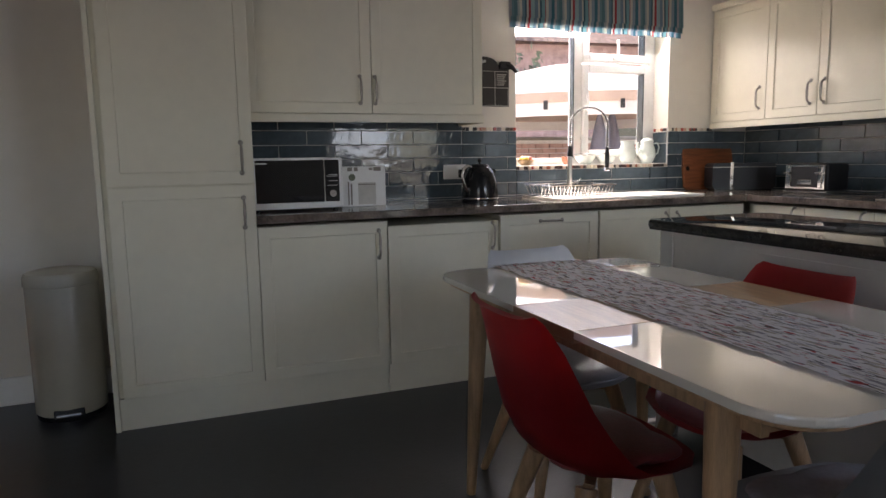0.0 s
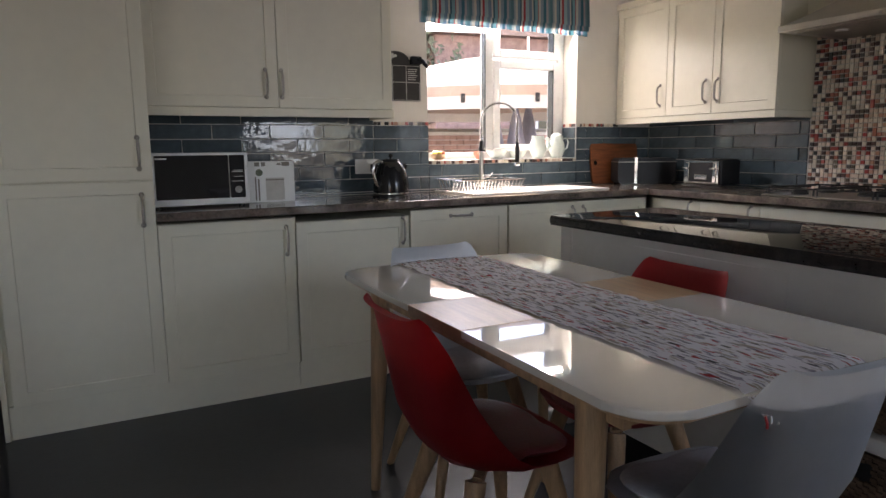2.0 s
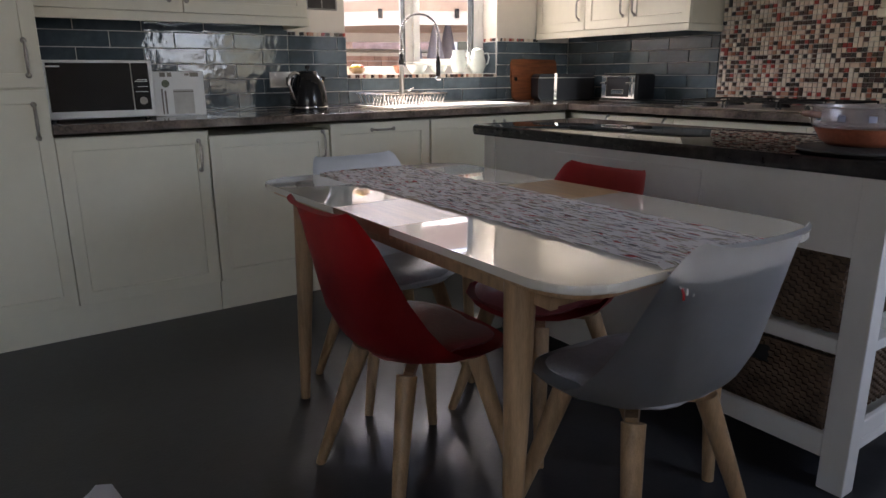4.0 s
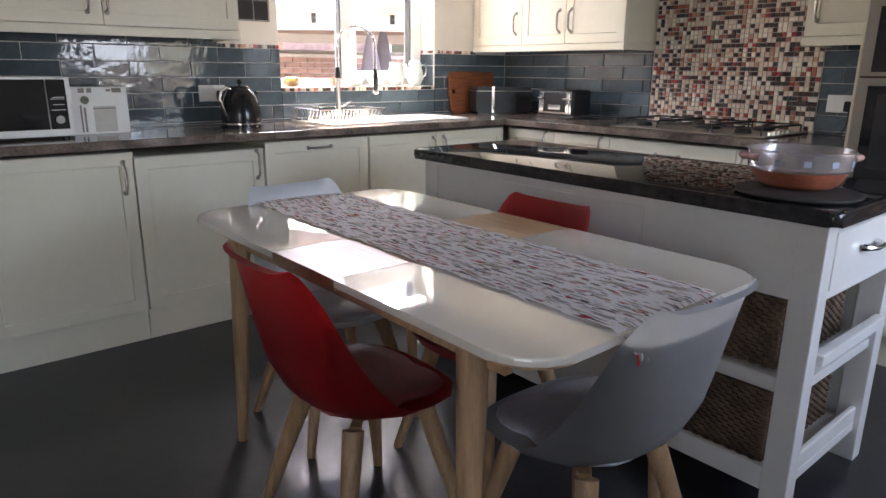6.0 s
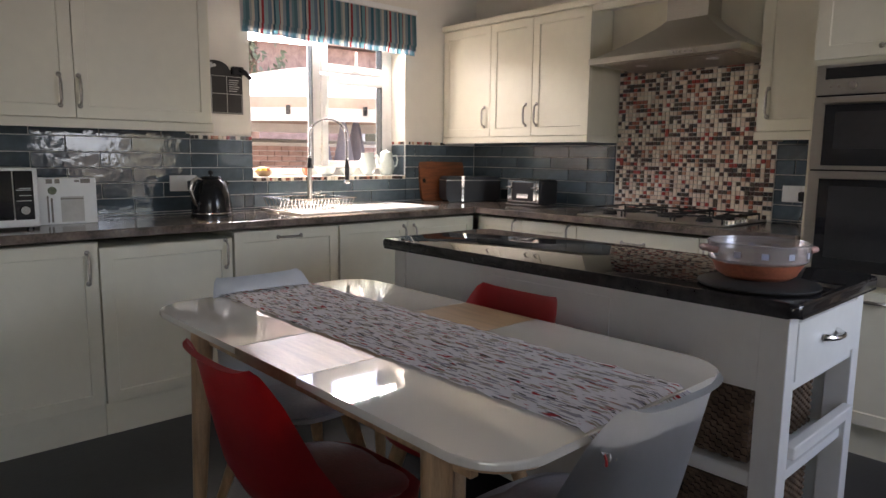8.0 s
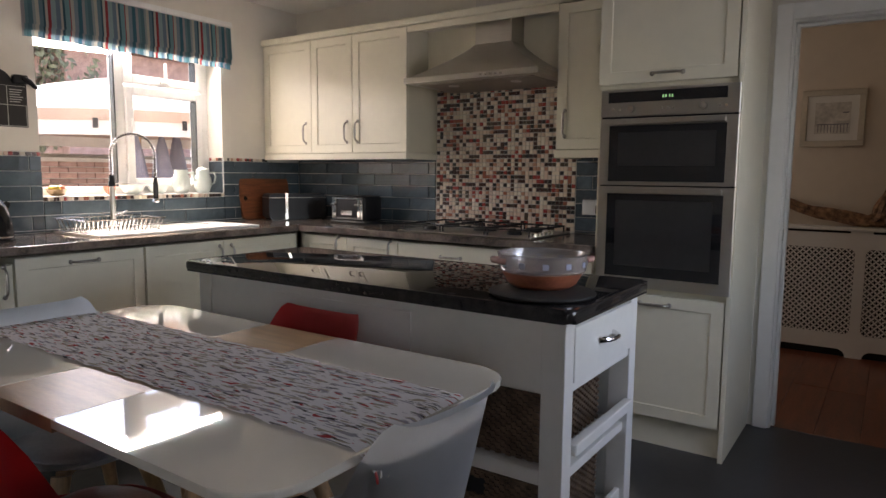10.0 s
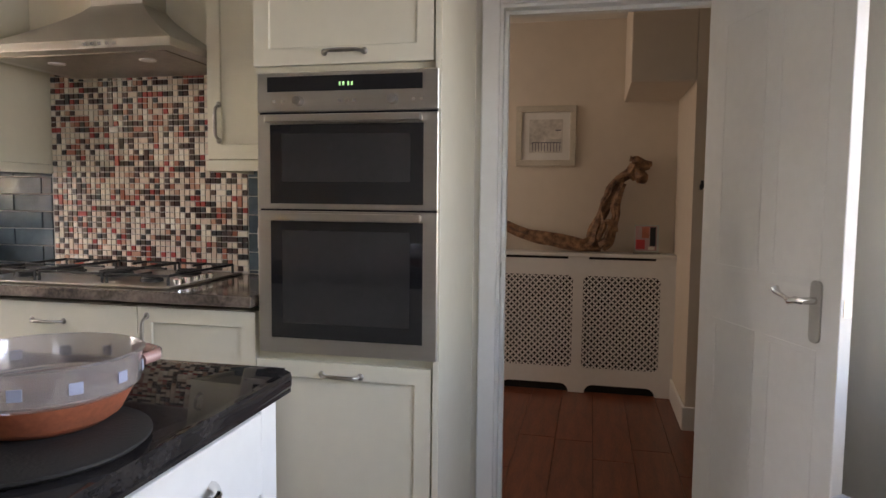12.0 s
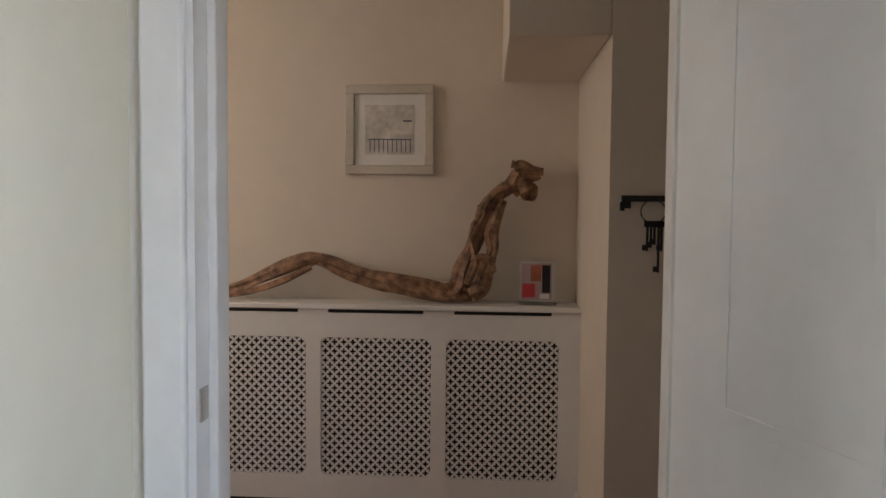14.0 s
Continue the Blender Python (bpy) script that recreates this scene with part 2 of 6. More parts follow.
def mesh_of(name, bm, mat, smooth=False):
    me = bpy.data.meshes.new(name)
    bmesh.ops.recalc_face_normals(bm, faces=bm.faces)
    for f in bm.faces:
        f.smooth = smooth
    bm.to_mesh(me)
    bm.free()
    me.materials.append(mat)
    if smooth:
        me.shade_smooth()
        try:
            me.set_sharp_from_angle(angle=radians(40))
        except AttributeError:
            pass
    return me


def part(name, bm, mat, parent, label="", smooth=False, kind=""):
    ob = new(name, mesh_of(name, bm, mat, smooth))
    ob.parent = parent
    tagged(ob, label, kind=kind)
    return ob


def solo(name, bm, mat, label="", category="", group="", kind="", smooth=False, loc=(0, 0, 0), rz=0.0):
    ob = new(name, mesh_of(name, bm, mat, smooth))
    ob.location, ob.rotation_euler = loc, (0, 0, radians(rz))
    return tagged(ob, label, category, group, kind)


def box(bm, x0, x1, y0, y1, z0, z1, bev=0.0, seg=1):
    r = bmesh.ops.create_cube(bm, size=1.0, matrix=Matrix.Translation(((x0 + x1) / 2, (y0 + y1) / 2, (z0 + z1) / 2)) @ Matrix.Diagonal((abs(x1 - x0), abs(y1 - y0), abs(z1 - z0), 1)))
    if bev:
        edges = list({e for v in r["verts"] for e in v.link_edges})
        bmesh.ops.bevel(bm, geom=edges, offset=bev, segments=seg, profile=0.5, affect="EDGES", clamp_overlap=True)
    return bm


def boxes(*specs, bev=0.0, seg=1):
    bm = bmesh.new()
    for s in specs:
        box(bm, *s, bev=bev, seg=seg)
    return bm


def cyl(bm, x, y, z0, z1, r0, r1=None, n=24):
    r1 = r0 if r1 is None else r1
    bmesh.ops.create_cone(bm, cap_ends=True, segments=n, radius1=r0, radius2=r1, depth=z1 - z0, matrix=Matrix.Translation((x, y, (z0 + z1) / 2)))
    return bm


def lathe(bm, prof, x=0, y=0, z=0, n=32, squash=1.0):
    rings = []
    for r, h in prof:
        rings.append([bm.verts.new((x + r * math.cos(2 * math.pi * i / n), y + squash * r * math.sin(2 * math.pi * i / n), z + h)) for i in range(n)])
    for a, b in zip(rings, rings[1:]):
        for i in range(n):
            bm.faces.new((a[i], a[(i + 1) % n], b[(i + 1) % n], b[i]))
    for ring in (rings[0], rings[-1]):
        if (ring[0].co - ring[n // 2].co).length > 0.0005:
            bm.faces.new(ring)
    return bm


def tube(bm, pts, rad, n=10, close=False):
    pts = [Vector(p) for p in pts]
    rads = rad if isinstance(rad, (list, tuple)) else [rad] * len(pts)
    rings, side = [], None
    for i, p in enumerate(pts):
        d = (pts[min(i + 1, len(pts) - 1)] - pts[max(i - 1, 0)])
        d = d.normalized() if d.length > 1e-9 else Vector((0, 0, 1))
        if side is None:
            side = d.orthogonal().normalized()
        side = (side - d * side.dot(d))
        side = side.normalized() if side.length > 1e-6 else d.orthogonal().normalized()
        up = d.cross(side)
        rings.append([bm.verts.new(p + rads[i] * (math.cos(2 * math.pi * k / n) * side + math.sin(2 * math.pi * k / n) * up)) for k in range(n)])
    for a, b in zip(rings, rings[1:]):
        for i in range(n):
            bm.faces.new((a[i], a[(i + 1) % n], b[(i + 1) % n], b[i]))
    if not close:
        bm.faces.new(rings[0])
        bm.faces.new(rings[-1])
    return bm


def prism(bm, outline, axis, a, b):
    """Extrudes a 2D outline from a to b along axis x, y or z."""
    def put(p, q, d):
        return {"x": (d, p, q), "y": (p, d, q), "z": (p, q, d)}[axis]
    lo = [bm.verts.new(put(p, q, a)) for p, q in outline]
    hi = [bm.verts.new(put(p, q, b)) for p, q in outline]
    n = len(outline)
    bm.faces.new(lo)
    bm.faces.new(hi)
    for i in range(n):
        bm.faces.new((lo[i], lo[(i + 1) % n], hi[(i + 1) % n], hi[i]))
    return bm


def round_rect(x0, x1, y0, y1, r, n=6):
    out = []
    for cx, cy, a0 in ((x1 - r, y1 - r, 0), (x0 + r, y1 - r, 90), (x0 + r, y0 + r, 180), (x1 - r, y0 + r, 270)):
        for i in range(n + 1):
            a = radians(a0 + 90 * i / n)
            out.append((cx + r * math.cos(a), cy + r * math.sin(a)))
    return out


def slab(x0, x1, y0, y1, z0, z1, r, edge=0.004):
    bm = bmesh.new()
    lo, hi = round_rect(x0, x1, y0, y1, r), None
    prism(bm, lo, "z", z0, z1)
    es = [e for e in bm.edges if abs(e.verts[0].co.z - e.verts[1].co.z) < 1e-6]
    bmesh.ops.bevel(bm, geom=es, offset=edge, segments=3, profile=0.5, affect="EDGES", clamp_overlap=True)
    return bm


# ---- structure ----
NORTH, EAST, SOUTH, WEST, TOP = 4.20, 4.10, -0.36, -2.2, 2.42


def setting(name, bm, mat, label):
    return solo(name, bm, mat, label, kind="structure")


setting("floor", boxes((WEST - 0.1, 4.14, SOUTH - 0.3, 4.32, -0.06, 0.0)), M_FLOOR, "dark grey slate-look vinyl kitchen floor")
hall_floor = setting("hall_floor", boxes((4.14, 6.4, -2.2, 3.2, -0.066, -0.006)), M_DARKGAP, "red-brown wood laminate floor of the hall")
setting("ceiling", boxes((WEST - 0.1, 6.4, -2.2, 4.5, TOP, TOP + 0.1), (-3.3, -0.3, 4.5, 8.0, TOP, TOP + 0.1)), M_CEIL, "plain white painted ceiling")
wx0, wx1, wz0, wz1 = 2.25, 3.41, 1.112, 2.06
setting("wall_north", boxes((-0.70, wx0, NORTH, NORTH + 0.30, 0, TOP), (wx1, EAST + 0.2, NORTH, NORTH + 0.30, 0, TOP), (wx0, wx1, NORTH, NORTH + 0.30, 0, wz0), (wx0, wx1, NORTH, NORTH + 0.30, wz1, TOP), (WEST, -0.70, NORTH, NORTH + 0.30, 2.06, TOP)), M_WALL, "cream painted kitchen wall with a window")
dy0, dy1, dz1 = 0.095, 0.90, 2.0
setting("wall_east", boxes((EAST, EAST + 0.14, dy1, NORTH, 0, TOP), (EAST, EAST + 0.14, SOUTH, dy0, 0, TOP), (EAST, EAST + 0.14, dy0, dy1, dz1, TOP)), M_WALL, "cream painted wall with a doorway to the hall")
setting("wall_south", boxes((3.70, 4.24, SOUTH - 0.3, SOUTH, 0, TOP), (2.10, 3.70, SOUTH - 0.3, SOUTH, 0, 0.78), (2.10, 3.70, SOUTH - 0.3, SOUTH, 2.05, TOP), (-0.35, 2.10, SOUTH - 0.3, SOUTH, 0, TOP), (-2.0, -0.35, SOUTH - 0.3, SOUTH, 2.06, TOP), (WEST, -2.0, SOUTH - 0.3, SOUTH, 0, TOP)), M_WALL, "pale painted wall with a wide window and an added, unseen garden door")
setting("wall_west", boxes((WEST - 0.15, WEST, SOUTH - 0.3, NORTH + 0.3, 0, TOP)), M_WALL, "plain painted wall")
# far room behind the opening in the north wall
setting("wall_far_room", boxes((-3.2, -2.4, 7.55, 7.7, 0, TOP), (-1.60, -0.3, 7.55, 7.7, 0, TOP), (-2.4, -1.60, 7.55, 7.7, 2.02, TOP), (-3.2, -3.05, 4.5, 7.6, 0, TOP), (-0.45, -0.30, 4.5, 7.6, 0, TOP)), M_HALL, "warm lit plaster walls of the far hallway")
setting("floor_far_room", boxes((-3.2, -0.3, 4.32, 7.75, -0.06, 0.0)), M_WOODFLOOR, "light wood floor of the far hallway")
# hall
setting("wall_hall", boxes((6.04, 6.19, 0.01, 3.2, 0, TOP), (5.29, 6.19, -0.10, 0.01, 0, TOP), (5.29, 5.39, -2.2, -0.10, 0, TOP), (4.24, 6.19, 3.1, 3.2, 0, TOP), (4.14, 5.39, -2.3, -2.2, 0, TOP), (4.10, 4.24, -2.2, SOUTH - 0.3, 0, TOP)), M_HALL, "warm beige painted hall wall with an alcove")
setting("hall_bulkhead", boxes((5.294, 6.038, 0.012, 0.347, 1.885, TOP - 0.002), bev=0.004), M_HALL, "boxed-in bulkhead under the hall ceiling")
setting("baseboard_hall", boxes((5.275, 5.289, -2.2, 0.026, 0, 0.13), (5.289, 5.86, 0.011, 0.026, 0, 0.13), bev=0.003), M_TRIM, "white painted skirting board")
setting("baseboard_north", boxes((-0.71, -0.02, NORTH - 0.018, NORTH, 0, 0.14), bev=0.004), M_TRIM, "white painted skirting board")
setting("baseboard_south", boxes((2.3, 4.1, SOUTH, SOUTH + 0.018, 0, 0.14), bev=0.004), M_TRIM, "white painted skirting board")

# door frame to the hall
frame_1 = thing("door_frame", (EAST, 0.5, 0), "white gloss painted door frame with moulded architrave", "door frame", kind="structure")
w = 0.07
for nm, x0, x1 in (("architrave", -0.02, 0.0), ("hall_architrave", 0.14, 0.16)):
    bm = boxes((x0, x1, 0.39, 0.39 + w, 0, 2.06), (x0, x1, -0.40 - w, -0.40, 0, 2.06), (x0, x1, -0.40, 0.39, 1.985, 2.06), bev=0.006, seg=2)
    part(nm, bm, M_TRIM, frame_1)
part("jamb", boxes((0.0, 0.14, 0.38, 0.40, 0, 2.0), (0.0, 0.14, -0.405, -0.39, 0, 2.0), (0.0, 0.14, -0.39, 0.38, 1.975, 2.0)), M_TRIM, frame_1)
part("door_stop", boxes((0.05, 0.09, 0.365, 0.38, 0, 1.975), (0.05, 0.09, -0.39, -0.375, 0, 1.975), (0.05, 0.09, -0.375, 0.365, 1.96, 1.975), bev=0.002), M_TRIM, frame_1)
part("strike_plate", boxes((0.012, 0.042, 0.3775, 0.38, 0.945, 1.0)), M_STEEL, frame_1, "small steel strike plate")


def lever(parent, x, y, z, side):
    """A scrolled lever on a long plate, on the face y; side: -1 or 1, the way it points out."""
    bm = bmesh.new()
    prism(bm, round_rect(x - 0.021, x + 0.021, z - 0.115, z + 0.055, 0.018), "y", y, y + side * 0.006)
    plate = part("handle_plate", bm, M_STEEL, parent, "brushed steel handle plate", smooth=True)
    pts = [(x, y, z), (x, y + side * 0.045, z), (x + 0.02, y + side * 0.052, z), (x + 0.05, y + side * 0.052, z - 0.004), (x + 0.085, y + side * 0.052, z + 0.006), (x + 0.115, y + side * 0.052, z + 0.016), (x + 0.122, y + side * 0.052, z + 0.03)]
    part("handle_lever", tube(bmesh.new(), pts, [0.011, 0.010, 0.010, 0.008, 0.007, 0.007, 0.009]), M_CHROME, parent, "chrome scroll lever", smooth=True)


door_1 = thing("door_1", (4.07, 0.108, 0), "white painted panel door standing open into the kitchen", "door", kind="structure", rz=200)
bm = boxes((0.0, 0.700, -0.04, -0.005, 0.008, 1.975), bev=0.002)
part("door_leaf", bm, M_TRIM, door_1)
for x0, x1, z0, z1 in ((0.10, 0.34, 0.22, 0.85), (0.40, 0.62, 0.22, 0.85), (0.10, 0.34, 1.02, 1.85), (0.40, 0.62, 1.02, 1.85)):
    for ya, yb in ((-0.0416, -0.04), (-0.005, -0.0034)):
        part("panel_moulding", boxes((x0, x1, ya, yb, z0, z0 + 0.018), (x0, x1, ya, yb, z1 - 0.018, z1), (x0, x0 + 0.018, ya, yb, z0 + 0.018, z1 - 0.018), (x1 - 0.018, x1, ya, yb, z0 + 0.018, z1 - 0.018), bev=0.0005), M_TRIM, door_1)


def mirrored_lever(parent, x, y, z, side):
    bm = bmesh.new()
    prism(bm, round_rect(x - 0.021, x + 0.021, z - 0.115, z + 0.055, 0.018), "y", y, y + side * 0.006)
    part("handle_plate", bm, M_STEEL, parent, "brushed steel handle plate", smooth=True)
    pts = [(x, y, z), (x, y + side * 0.045, z), (x - 0.02, y + side * 0.052, z), (x - 0.042, y + side * 0.052, z - 0.007), (x - 0.058, y + side * 0.052, z + 0.002), (x - 0.080, y + side * 0.052, z + 0.007), (x - 0.098, y + side * 0.052, z + 0.013), (x - 0.106, y + side * 0.052, z + 0.022)]
    part("handle_lever", tube(bmesh.new(), pts, [0.011, 0.010, 0.010, 0.010, 0.006, 0.007, 0.010, 0.012]), M_CHROME, parent, "chrome scroll lever", smooth=True)


mirrored_lever(door_1, 0.612, -0.04, 0.985, -1)
mirrored_lever(door_1, 0.612, -0.005, 0.985, 1)
part("latch_plate", boxes((0.700, 0.702, -0.031, -0.012, 0.955, 1.0)), M_STEEL, door_1, "small steel latch plate")

# ---- cabinets ----


def shaker(u0, u1, z0, z1, t=0.02, border=0.075, rec=0.007):
    """A framed door whose face lies at y 0 and looks to -y."""
    bm = boxes((u0 + 0.0015, u1 - 0.0015, 0.0, t, z0 + 0.0015, z1 - 0.0015))
    bm.faces.ensure_lookup_table()
    f = min(bm.faces, key=lambda q: q.calc_center_median().y)
    if border and min(u1 - u0, z1 - z0) > 2.4 * border:
        bmesh.ops.inset_individual(bm, faces=[f], thickness=border)
        bmesh.ops.inset_individual(bm, faces=[f], thickness=0.004)
        for v in f.verts:
            v.co.y += rec
    es = [e for e in bm.edges if all(abs(v.co.y) < 1e-6 and (abs(v.co.x - u0 - 0.0015) < 1e-6 or abs(v.co.x - u1 + 0.0015) < 1e-6 or abs(v.co.z - z0 - 0.0015) < 1e-6 or abs(v.co.z - z1 + 0.0015) < 1e-6) for v in e.verts)]
    bmesh.ops.bevel(bm, geom=es, offset=0.002, segments=2, profile=0.5, affect="EDGES")
    return bm


def bow(parent, u, z, vertical, length=0.128, y=0.0):
    pts, rad = [], []
    for i in range(17):
        s = math.sin((i / 16 - 0.5) * math.pi)
        out = 0.029 * (1 - abs(s) ** 7) + 0.001
        a = s * length / 2
        pts.append((u, y - out, z + a) if vertical else (u + a, y - out, z))
        rad.append(0.0068 - 0.0018 * abs(s) ** 2)
    bm = tube(bmesh.new(), pts, rad, n=8)
    for s in (-1, 1):
        a = s * (length / 2 + 0.002)
        c = (u, y - 0.003, z + a) if vertical else (u + a, y - 0.003, z)
        bmesh.ops.create_uvsphere(bm, u_segments=8, v_segments=6, radius=0.0115, matrix=Matrix.Translation(c) @ Matrix.Diagonal((1, 0.5, 1, 1)))
    return part("handle", bm, M_PEWTER, parent, "pewter bow handle", smooth=True)


def unit(name, x, y, rz, w, z0, z1, depth, fronts, label, category="kitchen cabinet", group="", plinth=False, close=True):
    """fronts: (part name, u0, u1, z0, z1, handle) with handle (u, z, vertical) or None."""
    t = thing(name, (x, y, 0), label, category, group, rz=rz)
    part("body", boxes((0.001, w - 0.001, 0.021, depth, z0, z1)), M_CARCASS, t)
    for nm, u0, u1, a, b, h in fronts:
        d = part(nm, shaker(u0, u1, a, b), M_CREAM, t)
        if h:
            bow(d, h[0], h[1], h[2])
    if plinth:
        part("plinth", boxes((0.0, w, 0.045, 0.06, 0.0, z0)), M_CREAM, t)
    return t


BZ0, BZ1, FY = 0.145, 0.868, 3.60
tall = unit("tall_cabinet", 0.0, FY, 0, 0.62, BZ0, 2.13, 0.6, [("lower_door", 0.02, 0.62, BZ0, 1.064, (0.567, 0.94, True)), ("upper_door", 0.02, 0.62, 1.069, 2.13, (0.567, 1.184, True))],
            "cream shaker tall larder cabinet with two closed doors", "tall cabinet")
part("side_panel", boxes((-0.02, 0.001, 0.0, 0.6, 0.0, 2.13), bev=0.001), M_CREAM, tall)
part("cornice", boxes((-0.03, 0.62, -0.03, 0.6, 2.13, 2.17), bev=0.006), M_CREAM, tall)
unit("base_cabinet", 0.62, FY, 0, 0.62, BZ0, BZ1, 0.6, [("door", 0, 0.61, BZ0, BZ1, (0.568, 0.76, True))], "cream shaker base cabinet under the microwave", "base cabinet", "base cabinets along the walls")
unit("integrated_dishwasher", 1.235, FY, 0, 0.61, BZ0, BZ1 - 0.025, 0.6, [("door", 0, 0.60, BZ0, BZ1 - 0.025, (0.565, 0.77, True))], "cream fronted built-in dishwasher with a dark gap above", "dishwasher")
unit("base_cabinet", 1.845, FY, 0, 0.615, BZ0, BZ1, 0.6, [("door", 0, 0.605, BZ0, BZ1, (0.305, 0.83, False))], "cream shaker base cabinet with a horizontal handle", "base cabinet", "base cabinets along the walls")
unit("sink_cabinet", 2.46, FY, 0, 1.06, BZ0, BZ1, 0.6, [("door", 0, 0.48, BZ0, BZ1, (0.45, 0.77, True)), ("door", 0.48, 1.04, BZ0, BZ1, (0.53, 0.77, True))], "cream shaker double cabinet below the sink", "base cabinet", "base cabinets along the walls")
setting("plinth_north", boxes((-0.02, 1.228, 3.617, 3.635, 0.0, BZ0 - 0.003), (1.231, 3.6, 3.617, 3.635, 0.0, BZ0 - 0.003)), M_CREAM, "cream kick board below the cabinets")
FX = 3.52
ye = [3.59, 3.19, 2.79, 2.06, 1.61]
unit("base_cabinet", FX, ye[0], -90, ye[0] - ye[1], BZ0, BZ1, 0.58, [("door", 0.03, ye[0] - ye[1], BZ0, BZ1, (0.34, 0.80, True))], "cream corner base cabinet beside the sink run", "base cabinet", "base cabinets along the walls")
unit("base_cabinet", FX, ye[1], -90, ye[1] - ye[2], BZ0, BZ1, 0.58, [("door", 0.0, ye[1] - ye[2], BZ0, BZ1, (0.35, 0.80, True))], "narrow cream base cabinet below the toaster", "base cabinet", "base cabinets along the walls")
wd = ye[2] - ye[3]
unit("drawer_cabinet", FX, ye[2], -90, wd, BZ0, BZ1, 0.58, [("drawer", 0.0, wd, 0.70, BZ1, (wd / 2, 0.80, False)), ("drawer", 0.0, wd, 0.42, 0.697, (wd / 2, 0.6, False)), ("drawer", 0.0, wd, BZ0, 0.417, (wd / 2, 0.32, False))], "cream pan drawer cabinet below the hob", "base cabinet", "base cabinets along the walls")
unit("base_cabinet", FX, ye[3], -90, ye[3] - ye[4], BZ0, BZ1, 0.58, [("door", 0.0, ye[3] - ye[4], BZ0, BZ1, (0.04, 0.77, True))], "cream shaker base cabinet beside the oven tower", "base cabinet", "base cabinets along the walls")
setting("plinth_east", boxes((3.567, 3.585, 1.0, 3.6, 0.0, BZ0 - 0.003)), M_CREAM, "cream kick board below the cabinets")

# wall cabinets
unit("wall_cabinet", 0.625, 3.87, 0, 1.25, 1.40, 2.13, 0.325, [("door", 0, 0.625, 1.40, 2.13, (0.563, 1.52, True)), ("door", 0.625, 1.25, 1.40, 2.13, (0.642, 1.52, True))], "cream shaker double wall cabinet above the microwave", "wall cabinet", "wall cabinets")
setting("pelmet_north", boxes((0.625, 1.88, 3.862, 3.88, 1.357, 1.398), (1.862, 1.88, 3.88, 4.195, 1.357, 1.398), bev=0.002), M_CREAM, "cream light pelmet below the wall cabinet")
setting("cornice_north", boxes((0.625, 1.90, 3.84, 4.19, 2.132, 2.17), bev=0.005), M_CREAM, "cream cornice above the wall cabinets")
ey = [4.195, 3.727, 3.359, 2.92]
unit("wall_cabinet", 3.77, ey[0], -90, ey[0] - ey[1], 1.385, 2.13, 0.325, [("door", 0.0, ey[0] - ey[1], 1.385, 2.13, (ey[0] - ey[1] - 0.05, 1.52, True))], "cream shaker single wall cabinet in the corner", "wall cabinet", "wall cabinets")
w1, w2 = ey[1] - ey[2], ey[2] - ey[3]
unit("wall_cabinet", 3.77, ey[1], -90, w1 + w2, 1.385, 2.13, 0.325, [("door", 0.0, w1, 1.385, 2.13, (w1 - 0.045, 1.52, True)), ("door", w1, w1 + w2, 1.385, 2.13, (w1 + 0.045, 1.52, True))], "cream shaker double wall cabinet beside the cooker hood", "wall cabinet", "wall cabinets")
unit("wall_cabinet", 3.77, 1.935, -90, 0.32, 1.385, 2.13, 0.325, [("door", 0.0, 0.315, 1.385, 2.13, (0.05, 1.52, True))], "narrow cream wall cabinet beside the oven tower", "wall cabinet", "wall cabinets")
setting("pelmet_east", boxes((3.762, 3.78, 2.915, 4.19, 1.343, 1.383), (3.78, 4.095, 2.915, 2.933, 1.343, 1.383), (3.762, 3.78, 1.615, 1.94, 1.343, 1.383), (3.78, 4.095, 1.922, 1.94, 1.343, 1.383), bev=0.002), M_CREAM, "cream light pelmet below the wall cabinets")
setting("cornice_east", boxes((3.745, 3.80, 0.97, 4.195, 2.132, 2.172), (3.49, 3.745, 0.97, 1.63, 2.132, 2.172), bev=0.006), M_CREAM, "cream cornice above the wall cabinets")
setting("hood_back_panel", boxes((3.990, 4.090, 1.937, 2.918, 1.80, 2.13)), M_CREAM, "cream boxed panel behind the cooker hood")
setting("hood_bridge", boxes((3.77, 3.79, 1.937, 2.918, 2.095, 2.131)), M_CREAM, "cream bridging strip above the cooker hood")

tower = unit("oven_tower", FX, 1.61, -90, 0.605, BZ0, 2.13, 0.58, [("lower_door", 0.0, 0.60, BZ0, 0.715, (0.30, 0.675, False)), ("upper_door", 0.0, 0.60, 1.665, 2.13, (0.312, 1.702, False))], "cream shaker tall cabinet housing a double oven", "tall cabinet")
part("side_panel", boxes((0.605, 0.625, -0.005, 0.58, 0.0, 2.13), bev=0.001), M_CREAM, tower)

# worktops
wt = thing("worktop", (2.4, 3.9, 0.885), "dark brown marbled laminate worktop running round the corner", "worktop")
bm = bmesh.new()
for s4 in ((0.62, 2.33, 3.575, 4.192), (2.72, 4.09, 3.575, 4.192), (2.33, 2.72, 3.575, 3.72), (2.33, 2.72, 4.07, 4.192)):
    box(bm, s4[0] - 2.4, s4[1] - 2.4, s4[2] - 3.9, s4[3] - 3.9, 0, 0.038)
es = [e for e in bm.edges if all(abs(v.co.y + 0.325) < 1e-5 for v in e.verts) and abs(e.verts[0].co.z - e.verts[1].co.z) < 1e-5]
bmesh.ops.bevel(bm, geom=es, offset=0.004, segments=2, profile=0.5, affect="EDGES")
part("north_top", bm, M_WORKTOP, wt)
